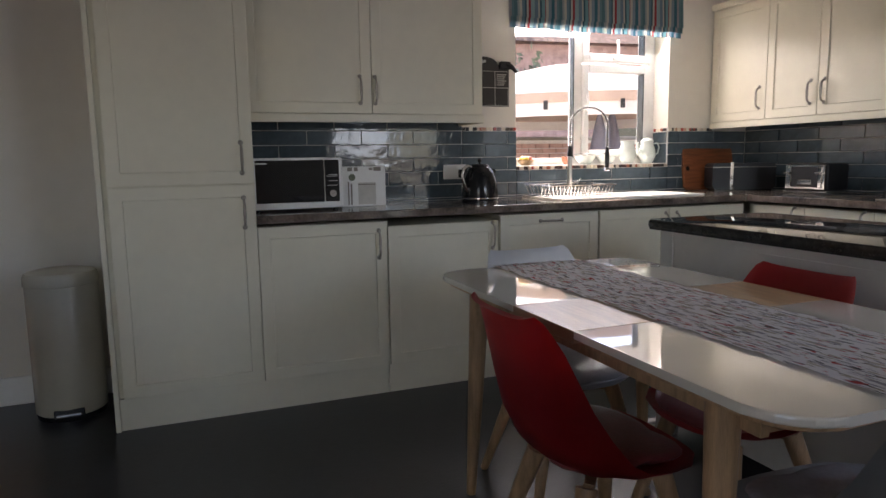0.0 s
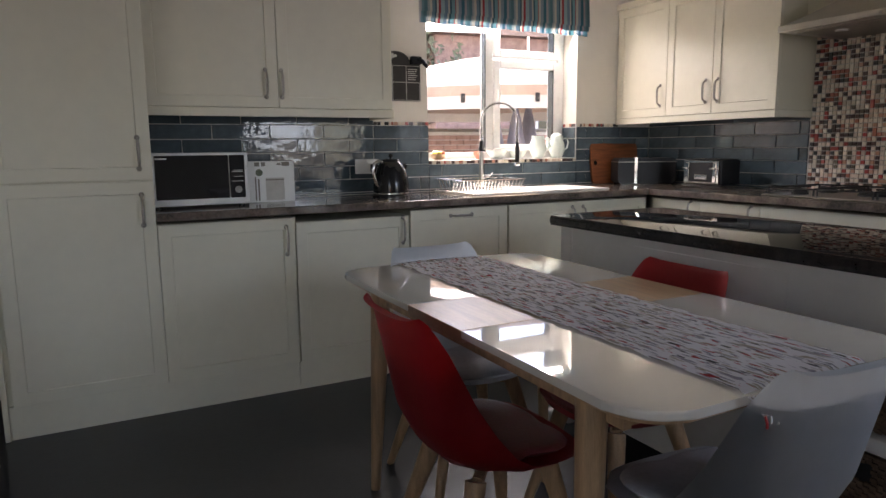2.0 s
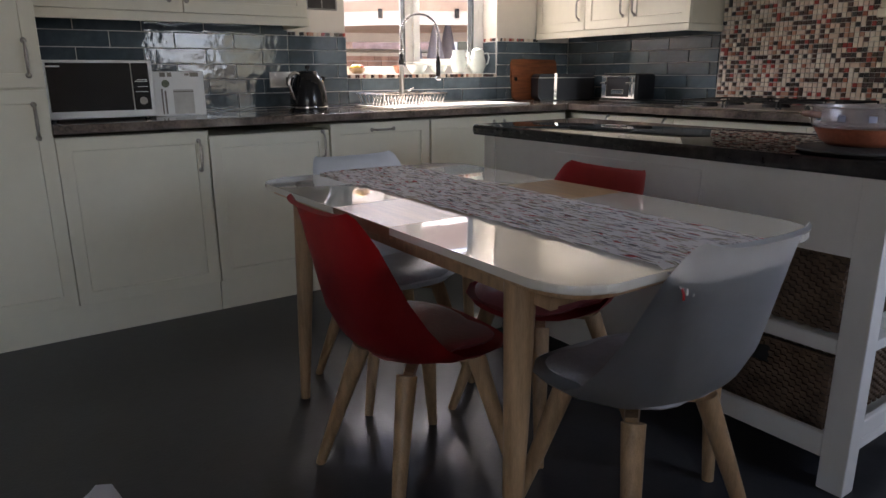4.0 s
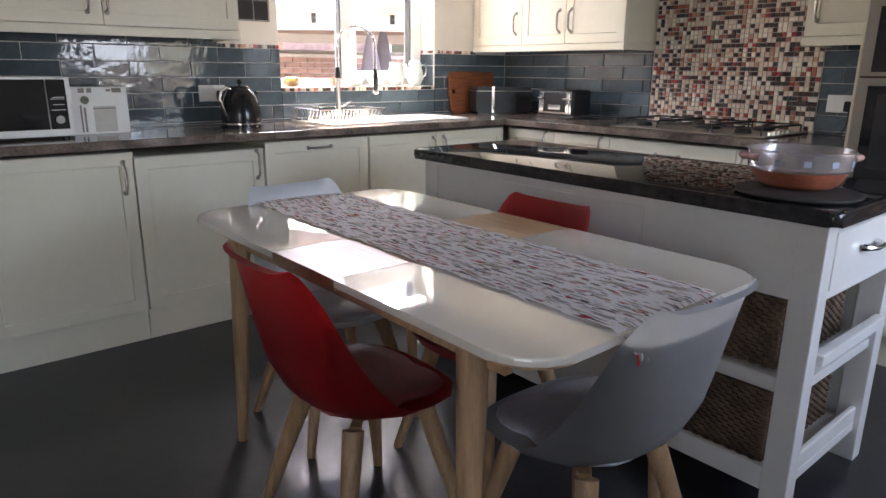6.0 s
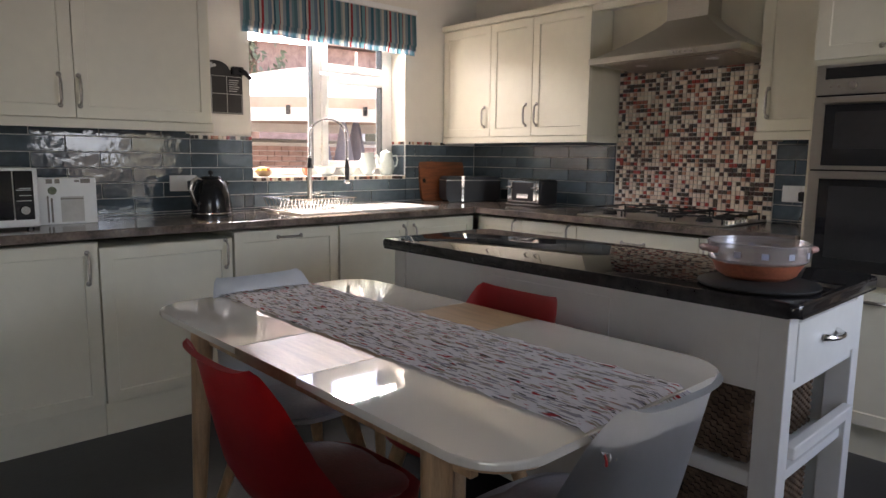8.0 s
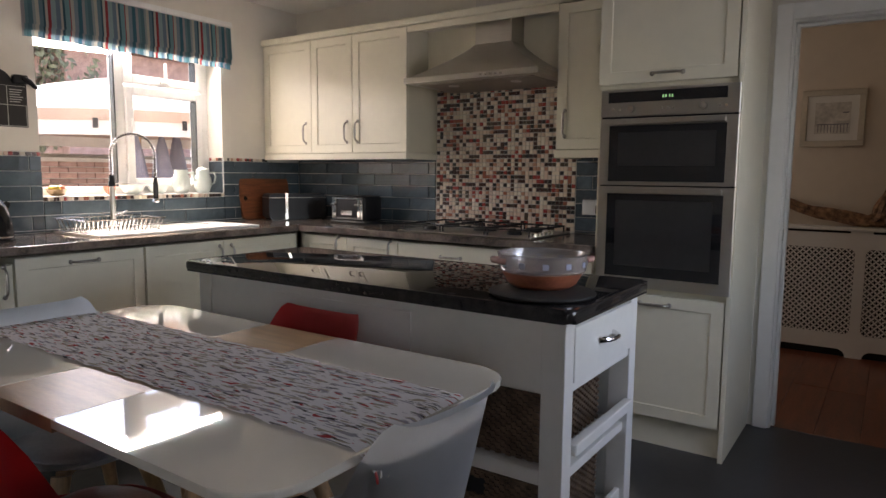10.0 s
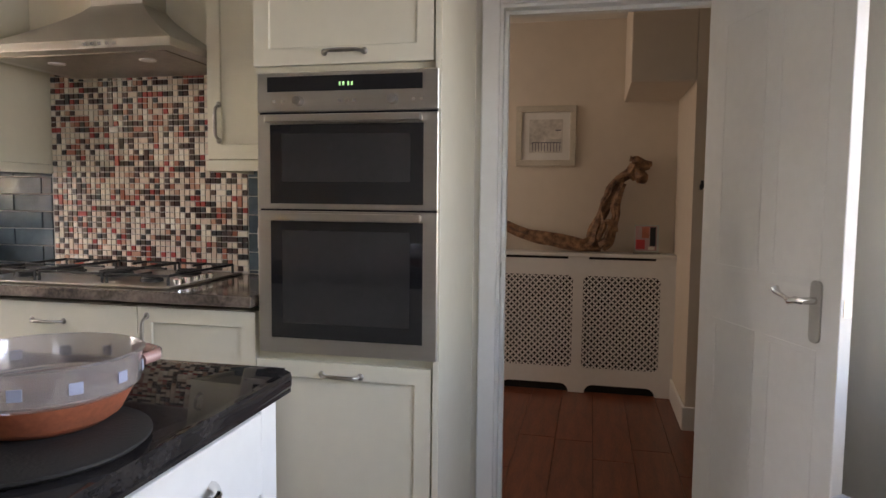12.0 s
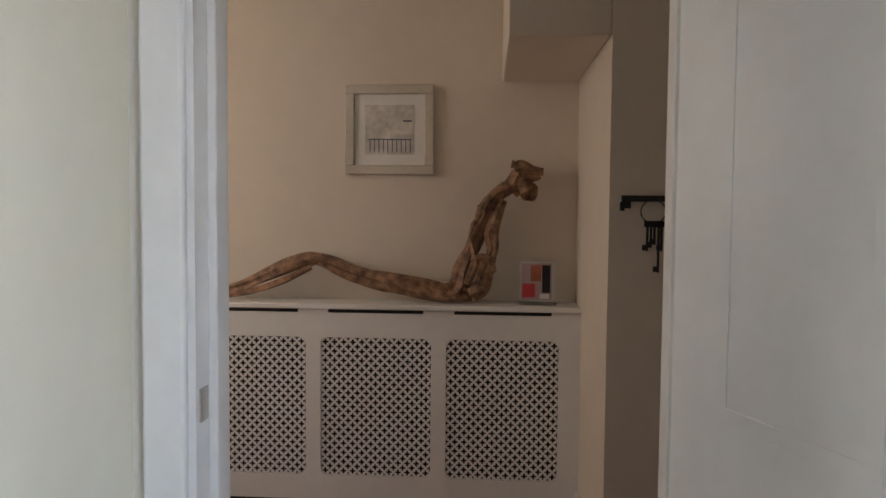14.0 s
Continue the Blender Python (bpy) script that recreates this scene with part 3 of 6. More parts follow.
part("east_top", boxes((3.49 - 2.4, 4.09 - 2.4, 1.612 - 3.9, 3.575 - 3.9, 0, 0.038), bev=0.004, seg=2), M_WORKTOP, wt)
part("joint_strip", boxes((3.485 - 2.4, 3.495 - 2.4, 3.57 - 3.9, 3.58 - 3.9, -0.002, 0.0395)), M_STEEL, wt)

# ---- island ----
isl = thing("kitchen_island", (2.41, 1.92, 0), "white painted island with black granite top, drawer and basket shelves", "kitchen island")


def ibox(*s, **k):
    return boxes(*[(a - 2.41, b - 2.41, c - 1.92, d - 1.92, e, f) for a, b, c, d, e, f in s], **k)


part("granite_top", slab(2.108 - 2.41, 2.755 - 2.41, 1.106 - 1.92, 2.765 - 1.92, 0.863, 0.903, 0.025, 0.014), M_GRANITE, isl, "polished black granite top", smooth=True)
for i, (a, c) in enumerate(((2.133, 1.134), (2.662, 1.134), (2.133, 2.63), (2.662, 2.63))):
    part("leg", ibox((a, a + 0.060, c, c + 0.070, 0, 0.862), bev=0.002), M_TRIM, isl)
part("west_panel", ibox((2.138, 2.155, 1.2045, 1.75, 0.655, 0.862), (2.138, 2.155, 1.75, 2.629, 0.09, 0.862)), M_TRIM, isl)
part("east_panel", ibox((2.695, 2.712, 1.2045, 2.629, 0.09, 0.862)), M_TRIM, isl)
part("north_panel", ibox((2.194, 2.661, 2.68, 2.695, 0.09, 0.862)), M_TRIM, isl)
part("south_rail", ibox((2.194, 2.661, 1.140, 1.155, 0.842, 0.862), (2.194, 2.661, 1.140, 1.155, 0.657, 0.680)), M_TRIM, isl)
dr = part("end_drawer", ibox((2.196, 2.659, 1.132, 1.30, 0.683, 0.839), bev=0.002), M_TRIM, isl)
pts, rad = [], []
for i in range(13):
    s = i / 12 * 2 - 1
    pts.append((2.43 + s * 0.058 - 2.41, 1.132 - 0.032 * (1 - abs(s) ** 3) - 1.92, 0.770))
    rad.append(0.006 + 0.005 * abs(s) ** 2)
part("handle", tube(bmesh.new(), pts, rad, 8), M_CHROME, dr, "chrome bow handle", smooth=True)
part("upper_shelf", ibox((2.158, 2.693, 1.150, 1.75, 0.395, 0.425), bev=0.002), M_TRIM, isl)
part("lower_shelf", ibox((2.158, 2.693, 1.150, 1.75, 0.105, 0.135), bev=0.002), M_TRIM, isl)
for spec in ((2.137, 2.157, 1.205, 1.749, 0.39, 0.432), (2.137, 2.157, 1.205, 1.749, 0.09, 0.16), (2.194, 2.661, 1.118, 1.148, 0.475, 0.51), (2.194, 2.661, 1.150, 1.168, 0.137, 0.19)):
    part("shelf_rail", ibox(spec, bev=0.003), M_TRIM, isl)
part("leaf_panel", ibox((2.133, 2.1375, 1.65, 2.27, 0.20, 0.829), bev=0.001), M_TRIM, isl)


def wicker_basket(z, name="wicker_basket"):
    bk = thing(name, (2.42, 1.48, z), "brown woven wicker storage basket on the island shelf", "basket", "baskets in the island")
    hx, hy, h = 0.225, 0.245, 0.215
    bm = bmesh.new()
    n = 20
    for k in range(n):
        z0 = k * h / n
        for sx in (-1, 1):
            amp = 0.0035 if k % 2 else -0.0035
            for j in range(28):
                y0 = -hy + j * 2 * hy / 28
                o = amp * (1 if j % 2 else -1)
                if sx < 0 and abs(y0 + 0.01) < 0.06 and 0.135 < z0 < 0.185:
                    continue
                box(bm, sx * hx + o - 0.003, sx * hx + o + 0.003, y0, y0 + 2 * hy / 28, z0 + 0.001, z0 + h / n)
        for j in range(26):
            x0 = -hx + j * 2 * hx / 26
            amp = (0.0035 if k % 2 else -0.0035) * (1 if j % 2 else -1)
            box(bm, x0, x0 + 2 * hx / 26, -hy + amp - 0.003, -hy + amp + 0.003, z0 + 0.001, z0 + h / n)
    part("woven_sides", bm, M_WICKER, bk, kind="stuff")
    # near-black sheets behind the weave, in place of the basket's shaded inside
    part("shade_liner", boxes((-hx + 0.008, hx - 0.008, -hy + 0.008, hy, 0.0, 0.008), (-hx + 0.012, -hx + 0.016, -hy + 0.01, hy, 0.008, h - 0.01), (-hx + 0.016, hx - 0.02, -hy + 0.012, -hy + 0.016, 0.008, h - 0.01)), M_DARKGAP, bk)
    part("rim", boxes((-hx - 0.006, -hx + 0.006, -hy, hy, h, h + 0.008), (-hx + 0.006, hx, -hy - 0.006, -hy + 0.006, h, h + 0.008), bev=0.002), M_WICKER, bk)
    return bk


wicker_basket(0.427)
wicker_basket(0.137)

# ---- table ----
tb = thing("dining_table", (1.555, 1.955, 0), "extending dining table, cream glossy top with oak leaf and legs", "dining table")
X0, X1, Y0, Y1, TZ = -0.415, 0.415, -0.765, 0.765, 0.76
bm = slab(X0, X1, Y0, -0.155, TZ - 0.018, TZ, 0.11, 0.005)
for v in bm.verts:
    if v.co.y > -0.4:
        v.co.x = math.copysign(0.413, v.co.x) if abs(v.co.x) > 0.2 else v.co.x
        v.co.y = -0.156
part("south_top", bm, M_LACQUER, tb)
bm = slab(X0, X1, 0.152, Y1, TZ - 0.018, TZ, 0.11, 0.005)
for v in bm.verts:
    if v.co.y < 0.4:
        v.co.x = math.copysign(0.413, v.co.x) if abs(v.co.x) > 0.2 else v.co.x
        v.co.y = 0.153
part("north_top", bm, M_LACQUER, tb)
part("oak_leaf", boxes((X0 + 0.003, X1 - 0.003, -0.154, 0.151, TZ - 0.03, TZ), bev=0.001), M_OAKTOP, tb, "polished oak extension leaf")
for nm, a, b in (("south_edge", Y0 + 0.022, -0.157), ("north_edge", 0.154, Y1 - 0.022)):
    bm = slab(X0 + 0.022, X1 - 0.022, Y0 + 0.022, Y1 - 0.022, TZ - 0.034, TZ - 0.0185, 0.095, 0.005)
    for v in bm.verts:
        v.co.y = min(max(v.co.y, a), b)
    bmesh.ops.remove_doubles(bm, verts=bm.verts, dist=0.0001)
    part(nm, bm, M_OAK, tb, "recessed oak under-edge")
part("apron", boxes((-0.328, -0.308, -0.62, 0.62, TZ - 0.090, TZ - 0.035), (0.308, 0.328, -0.62, 0.62, TZ - 0.095, TZ - 0.035), (-0.308, 0.308, -0.60, -0.58, TZ - 0.095, TZ - 0.035), (-0.308, 0.308, 0.58, 0.60, TZ - 0.095, TZ - 0.035)), M_OAK, tb)
for sx in (-1, 1):
    for sy in (-1, 1):
        cx, cy = sx * 0.335, sy * 0.54
        part("leg", tube(bmesh.new(), [(cx + sx * 0.03, cy + sy * 0.02, 0), (cx + sx * 0.012, cy + sy * 0.01, 0.4), (cx, cy, TZ - 0.035)], [0.016, 0.027, 0.034], n=16), M_OAK, tb, smooth=True)

# runner
bm = bmesh.new()
rng = random.Random(4)
nx, ny = 12, 60
grid = []
for j in range(ny + 1):
    row = []
    y = -0.80 + 1.585 * j / ny
    for i in range(nx + 1):
        x = -0.175 + 0.36 * i / nx + 0.004 * math.sin(j * 1.7) + 0.002 * rng.uniform(-1, 1) * (i in (0, nx))
        z = TZ + 0.005 + 0.0008 * math.sin(i * 2.1 + j)
        if y < -0.755:
            z = TZ + 0.005 - (abs(y + 0.755)) * 0.7
        row.append(bm.verts.new((x, y, z)))
    grid.append(row)
for j in range(ny):
    for i in range(nx):
        bm.faces.new((grid[j][i], grid[j][i + 1], grid[j + 1][i + 1], grid[j + 1][i]))
bmesh.ops.solidify(bm, geom=bm.faces[:], thickness=0.004)
rn = thing("table_runner", (1.55, 1.955, 0), "white rag-woven runner with red and black flecks along the table", "table runner")
part("cloth", bm, M_RAG, rn, smooth=True)
for k in range(26):
    x = -0.172 + 0.3475 * k / 25
    part("fringe_thread", tube(bmesh.new(), [(x, -0.799, TZ - 0.026), (x + rng.uniform(-0.004, 0.004), -0.803, TZ - 0.036), (x + rng.uniform(-0.008, 0.008), -0.803, TZ - 0.040 - rng.uniform(0, 0.008))], 0.0026, 5), M_PAPER if k % 4 else M_SHELLR, rn)

# ---- chairs ----


def chair(shell_mat, pad_mat, label, group):
    """Origin on the floor below the seat; it looks to +y."""
    c = thing("dining_chair", (0, 0, 0), label, "chair", group)
    spine = [(0.205, 0.418), (0.200, 0.432), (0.14, 0.426), (0.05, 0.412), (-0.05, 0.408), (-0.13, 0.418), (-0.185, 0.450), (-0.216, 0.51), (-0.232, 0.58), (-0.246, 0.66), (-0.260, 0.74), (-0.273, 0.800), (-0.288, 0.815), (-0.302, 0.810)]
    rim = [(0.160, 0.425, 0.13), (0.163, 0.436, 0.17), (0.120, 0.438, 0.213), (0.05, 0.441, 0.229), (-0.015, 0.452, 0.235), (-0.065, 0.482, 0.234), (-0.112, 0.54, 0.227), (-0.155, 0.61, 0.214), (-0.190, 0.685, 0.202), (-0.219, 0.745, 0.194), (-0.242, 0.785, 0.182), (-0.258, 0.811, 0.171), (-0.272, 0.824, 0.156), (-0.285, 0.820, 0.145)]
    bm = bmesh.new()
    rows = []
    nu = 20
    for k, ((cy, cz), (ry_, rz_, hw)) in enumerate(zip(spine, rim)):
        row = []
        for i in range(nu + 1):
            u = i / nu * 2 - 1
            wing = abs(u) ** 2.4
            row.append(bm.verts.new((math.sin(u * 1.35) / math.sin(1.35) * hw, cy + (ry_ - cy) * wing, cz + (rz_ - cz) * wing)))
        rows.append(row)
    for a, b in zip(rows, rows[1:]):
        for i in range(nu):
            bm.faces.new((a[i], a[i + 1], b[i + 1], b[i]))
    bmesh.ops.solidify(bm, geom=bm.faces[:], thickness=0.008)
    sh = part("shell", bm, shell_mat, c, smooth=True)
    bm = bmesh.new()
    bmesh.ops.create_uvsphere(bm, u_segments=28, v_segments=12, radius=1.0, matrix=Matrix.Translation((0, 0.01, 0.428)) @ Matrix.Diagonal((0.185, 0.165, 0.028, 1)))
    for v in bm.verts:
        sx, sy = v.co.x / 0.185, (v.co.y - 0.01) / 0.165
        k = 1 + 0.16 * (min(1, abs(sx * sy) * 2.2))
        v.co.x, v.co.y = v.co.x * k, 0.01 + (v.co.y - 0.01) * k
        v.co.z += 0.03 * sx * sx
    part("seat_pad", bm, pad_mat, c, smooth=True)
    part("under_frame", tube(tube(bmesh.new(), [(-0.12, -0.105, 0.382), (0.12, 0.105, 0.382)], 0.019, 4), [(-0.12, 0.105, 0.381), (0.12, -0.105, 0.381)], 0.018, 4), M_OAK, c, "beech cross beams under the seat")
    for sx in (-1, 1):
        for sy in (-1, 1):
            part("leg", tube(bmesh.new(), [(sx * 0.218, sy * 0.20 - 0.01, 0.0), (sx * 0.166, sy * 0.152 - 0.006, 0.20), (sx * 0.119, sy * 0.108, 0.385)], [0.014, 0.021, 0.027], n=12), M_OAK, c, "tapered beech leg", smooth=True)
    return c


red = chair(M_SHELLR, M_PADR, "red moulded shell chair with padded seat and beech legs", "chairs round the table")
red.matrix_basis = pose(1.27, 1.885, 0, 0, 0, -90)
copy_thing(red, pose(1.76, 1.93, 0, 0, 0, 90))
white = chair(M_SHELLW, M_PADW, "white moulded shell chair with grey seat and beech legs", "chairs round the table")
white.matrix_basis = pose(1.53, 2.46, 0, 0, 0, 180)
copy_thing(white, pose(1.562, 1.388, 0, 0, 0, -3))
copy_thing(white, pose(-0.56, 2.42, 0, 0, 0, 165))
copy_thing(white, pose(0.20, 1.19, 0, 0, 0, 12))
copy_thing(white, pose(3.10, -0.07, 0, 0, 0, -90) @ Matrix.Scale(0.86, 4))

# ---- double oven ----
ov = thing("double_oven", (3.505, 1.29, 0.743), "stainless steel built-in double oven with dark glass doors", "oven", rz=-90)
W, H = 0.298, 0.897
part("casing", boxes((-W + 0.004, W - 0.004, 0.008, 0.50, 0.01, H - 0.004)), M_BLACK, ov)
part("fascia", boxes((-W, W, 0.0, 0.02, 0.775, H), bev=0.002), M_STEEL, ov)
part("display", boxes((-W + 0.035, W - 0.05, -0.0015, 0.0, 0.838, 0.885)), M_BLACKGLASS, ov)
for u, s in ((-0.02, 0.010), (-0.008, 0.010), (0.008, 0.010), (0.020, 0.010)):
    part("clock_digit", boxes((u, u + 0.006, -0.0025, -0.0018, 0.853, 0.865)), glow("clock_green", (0.35, 0.8, 0.35), 0.08), ov)
for u in (-0.155, 0.155):
    bm = bmesh.new()
    cyl(bm, 0, 0, 0, 0.022, 0.017, 0.014, 20)
    bmesh.ops.transform(bm, matrix=Matrix.Translation((u, 0, 0.808)) @ Matrix.Rotation(radians(90), 4, "X"), verts=bm.verts)
    part("knob", bm, M_CHROME, ov, smooth=True)
for u in (-0.24, -0.21, -0.02, 0.005, 0.03, 0.22, 0.245):
    part("button", boxes((u - 0.005, u + 0.005, -0.002, 0.0, 0.803, 0.812)), M_CHROME, ov)
for nm, z0, z1, g0, g1 in (("upper_door", 0.468, 0.768, 0.485, 0.735), ("lower_door", 0.0, 0.462, 0.05, 0.430)):
    d = part(nm, boxes((-W, W, 0.0, 0.022, z0, z1), bev=0.002), M_STEEL, ov)
    part("glass", boxes((-W + 0.045, W - 0.045, -0.004, 0.0, g0, g1)), M_BLACKGLASS, d)
    part("inner_window", boxes((-W + 0.085, W - 0.085, -0.0050, -0.0042, g0 + (0.07 if z0 else 0.05), g1 - 0.03)), M_OVENGLASS, d)
    part("handle", boxes((-W + 0.045, W - 0.045, -0.045, -0.030, z1 - 0.030, z1 - 0.006), (-W + 0.05, -W + 0.07, -0.03, 0.0, z1 - 0.026, z1 - 0.010), (W - 0.07, W - 0.05, -0.03, 0.0, z1 - 0.026, z1 - 0.010), bev=0.003, seg=2), M_STEEL, d)

# ---- cooker hood ----
hd = thing("cooker_hood", (3.85, 2.365, 1.758), "stainless steel chimney cooker hood over the hob", "cooker hood", rz=-90)
part("canopy_base", boxes((-0.422, 0.422, -0.285, 0.24, 0.0, 0.033), bev=0.004, seg=2), M_STEEL, hd)
bm = bmesh.new()
rings = []
for s in range(9):
    k = s / 8
    c = (1 - k) ** 1.25
    hx, y0, y1, z = 0.117 + 0.295 * c, -0.01 - 0.255 * c, 0.138, 0.033 + 0.20 * k
    rings.append([bm.verts.new(p) for p in ((-hx, y0, z), (hx, y0, z), (hx, y1, z), (-hx, y1, z))])
for a, b in zip(rings, rings[1:]):
    for i in range(4):
        bm.faces.new((a[i], a[(i + 1) % 4], b[(i + 1) % 4], b[i]))
part("canopy", bm, M_STEEL, hd, smooth=True)
part("chimney", boxes((-0.117, 0.117, -0.01, 0.138, 0.233, 0.655), bev=0.002), M_STEEL, hd)
part("filter", boxes((-0.36, 0.36, -0.22, 0.20, -0.004, 0.0)), M_PEWTER, hd)
for u in (-0.2, 0.2):
    part("lamp", cyl(bmesh.new(), u, -0.1, -0.008, -0.004, 0.03), M_WHITE, hd)
for u in range(5):
    part("button", boxes((0.08 + u * 0.03, 0.095 + u * 0.03, -0.288, -0.285, 0.010, 0.022)), M_CHROME, hd)

# ---- hob ----
hb = thing("gas_hob", (3.80, 2.385, 0.924), "stainless steel five burner gas hob with black pan supports", "hob", rz=-90)
part("hob_plate", boxes((-0.43, 0.43, -0.25, 0.25, 0.0, 0.008), bev=0.003), M_STEEL, hb)
for u, v, r in ((-0.30, -0.11, 0.036), (-0.30, 0.12, 0.045), (0.0, 0.02, 0.06), (0.26, -0.11, 0.036), (0.26, 0.12, 0.045)):
    b = part("burner", lathe(bmesh.new(), [(r * 1.15, 0.008), (r * 1.1, 0.018), (r, 0.019), (r, 0.026), (r * 0.8, 0.029), (0.001, 0.029)], u, v), M_IRON, hb, smooth=True)
for u0, u1 in ((-0.41, -0.16), (-0.14, 0.13), (0.15, 0.40)):
    bm = bmesh.new()
    um = (u0 + u1) / 2
    for a, b in (((u0, -0.21), (u1, -0.21)), ((u0, 0.22), (u1, 0.22)), ((u0, -0.21), (u0, 0.22)), ((u1, -0.21), (u1, 0.22)), ((um, -0.21), (um, -0.13)), ((um, 0.22), (um, 0.13)), ((u0, 0.0), (um - 0.03, 0.0)), ((u1, 0.0), (um + 0.03, 0.0))):
        tube(bm, [(*a, 0.042), (*b, 0.042)], 0.005, 6)
    for a in ((u0, -0.21), (u1, -0.21), (u0, 0.22), (u1, 0.22)):
        tube(bm, [(*a, 0.008), (*a, 0.042)], 0.005, 6)
    part("pan_support", bm, M_IRON, hb)
for k in range(5):
    part("knob", lathe(bmesh.new(), [(0.017, 0.008), (0.016, 0.026), (0.001, 0.028)], 0.405, -0.16 + k * 0.05, n=16), M_CHROME, hb, smooth=True)

# ---- window ----
win = thing("window_1", (2.83, 4.38, 1.112), "white plastic framed kitchen window, closed", "window", kind="structure")
a, b, h = -0.58, 0.58, 0.948
part("window_frame", boxes((a, a + 0.05, -0.03, 0.04, 0.0, h), (b - 0.05, b, -0.03, 0.04, 0.0, h), (a + 0.05, b - 0.05, -0.03, 0.04, 0.0, 0.05), (a + 0.05, b - 0.05, -0.03, 0.04, h - 0.05, h), (-0.07, -0.01, -0.03, 0.04, 0.05, h - 0.05), bev=0.004), M_UPVC, win)
part("casement", boxes((-0.01, 0.04, -0.045, 0.03, 0.05, 0.66), (b - 0.10, b - 0.05, -0.045, 0.03, 0.05, 0.66), (0.04, b - 0.10, -0.045, 0.03, 0.05, 0.10), (0.04, b - 0.10, -0.045, 0.03, 0.61, 0.66), bev=0.005), M_UPVC, win)
part("fanlight", boxes((-0.01, 0.04, -0.045, 0.03, 0.68, 0.93), (b - 0.10, b - 0.05, -0.045, 0.03, 0.68, 0.93), (0.04, b - 0.10, -0.045, 0.03, 0.68, 0.73), (0.04, b - 0.10, -0.045, 0.03, 0.89, 0.93), bev=0.005), M_UPVC, win)
part("gasket", boxes((a + 0.05, a + 0.056, -0.012, 0.012, 0.05, h - 0.05), (-0.076, -0.07, -0.032, 0.012, 0.05, h - 0.05), (b - 0.106, b - 0.10, -0.047, 0.012, 0.10, 0.61), (b - 0.106, b - 0.10, -0.047, 0.012, 0.73, 0.89)), M_BLACK, win)
for x0, x1, z0, z1 in ((a + 0.05, -0.07, 0.05, h - 0.05), (0.04, b - 0.10, 0.10, 0.61), (0.04, b - 0.10, 0.73, 0.89)):
    pn = part("pane", boxes((x0, x1, 0.0, 0.004, z0, z1)), M_PANE, win)
    pn.visible_shadow = False
part("casement_handle", boxes((0.005, 0.025, -0.06, -0.045, 0.33, 0.40), (0.008, 0.022, -0.075, -0.06, 0.36, 0.46), bev=0.003), M_UPVC, win)
part("fanlight_handle", boxes((0.22, 0.28, -0.06, -0.045, 0.69, 0.71), (0.243, 0.257, -0.075, -0.06, 0.70, 0.82), bev=0.003), M_UPVC, win)
part("window_sill", boxes((a, b, -0.18, -0.03, -0.012, 0.004), bev=0.002), M_UPVC, win)

win2 = thing("window_2", (2.90, SOUTH - 0.2, 0.78), "wide white framed side window over the low sill", "window", kind="structure")
part("window_frame", boxes((-0.80, -0.74, 0, 0.06, 0, 1.27), (0.74, 0.80, 0, 0.06, 0, 1.27), (-0.74, 0.74, 0, 0.06, 0, 0.06), (-0.74, 0.74, 0, 0.06, 1.21, 1.27), (-0.03, 0.03, 0, 0.06, 0.06, 1.21), bev=0.004), M_UPVC, win2)
part("window_sill", boxes((-0.80, 0.80, 0.06, 0.215, -0.02, 0.0), bev=0.003), M_UPVC, win2)

# assumed door out of view, added so the southwest fill has an opening
win3 = thing("garden_door", (-1.175, SOUTH - 0.2, 0), "white framed glazed garden door, closed, unseen and added for fill light", "door", kind="structure")
part("door_frame", boxes((-0.825, -0.755, 0, 0.06, 0, 2.06), (0.755, 0.825, 0, 0.06, 0, 2.06), (-0.755, 0.755, 0, 0.06, 0, 0.08), (-0.755, 0.755, 0, 0.06, 1.99, 2.06), (-0.05, 0.05, 0, 0.06, 0.08, 1.99), bev=0.004), M_UPVC, win3)

# roman blind
bl = thing("roman_blind", (2.79, 4.13, 2.19), "striped teal, red and cream fabric blind, drawn up", "blind")
for k, (dy, zb) in enumerate(((0.0, -0.265), (-0.012, -0.235), (-0.022, -0.205))):
    bm = bmesh.new()
    nxs = 60
    top = [bm.verts.new((-0.63 + 1.26 * i / nxs, dy - 0.012, -0.005)) for i in range(nxs + 1)]
    bot = [bm.verts.new((-0.63 + 1.26 * i / nxs, dy - 0.02 + 0.004 * math.sin(i * 0.9 + k), zb + 0.003 * math.sin(i * 0.7))) for i in range(nxs + 1)]
    for i in range(nxs):
        bm.faces.new((top[i], top[i + 1], bot[i + 1], bot[i]))
    bmesh.ops.solidify(bm, geom=bm.faces[:], thickness=0.003)
    part("fabric_fold", bm, M_BLIND, bl, smooth=True)
part("headrail", boxes((-0.635, 0.635, -0.045, 0.068, -0.003, 0.03), bev=0.003), M_WHITE, bl)

# ---- things of the kitchen ----


def at(ob, x, y, z, rz=0.0):
    ob.location, ob.rotation_euler = (x, y, z), (0, 0, radians(rz))
    return ob


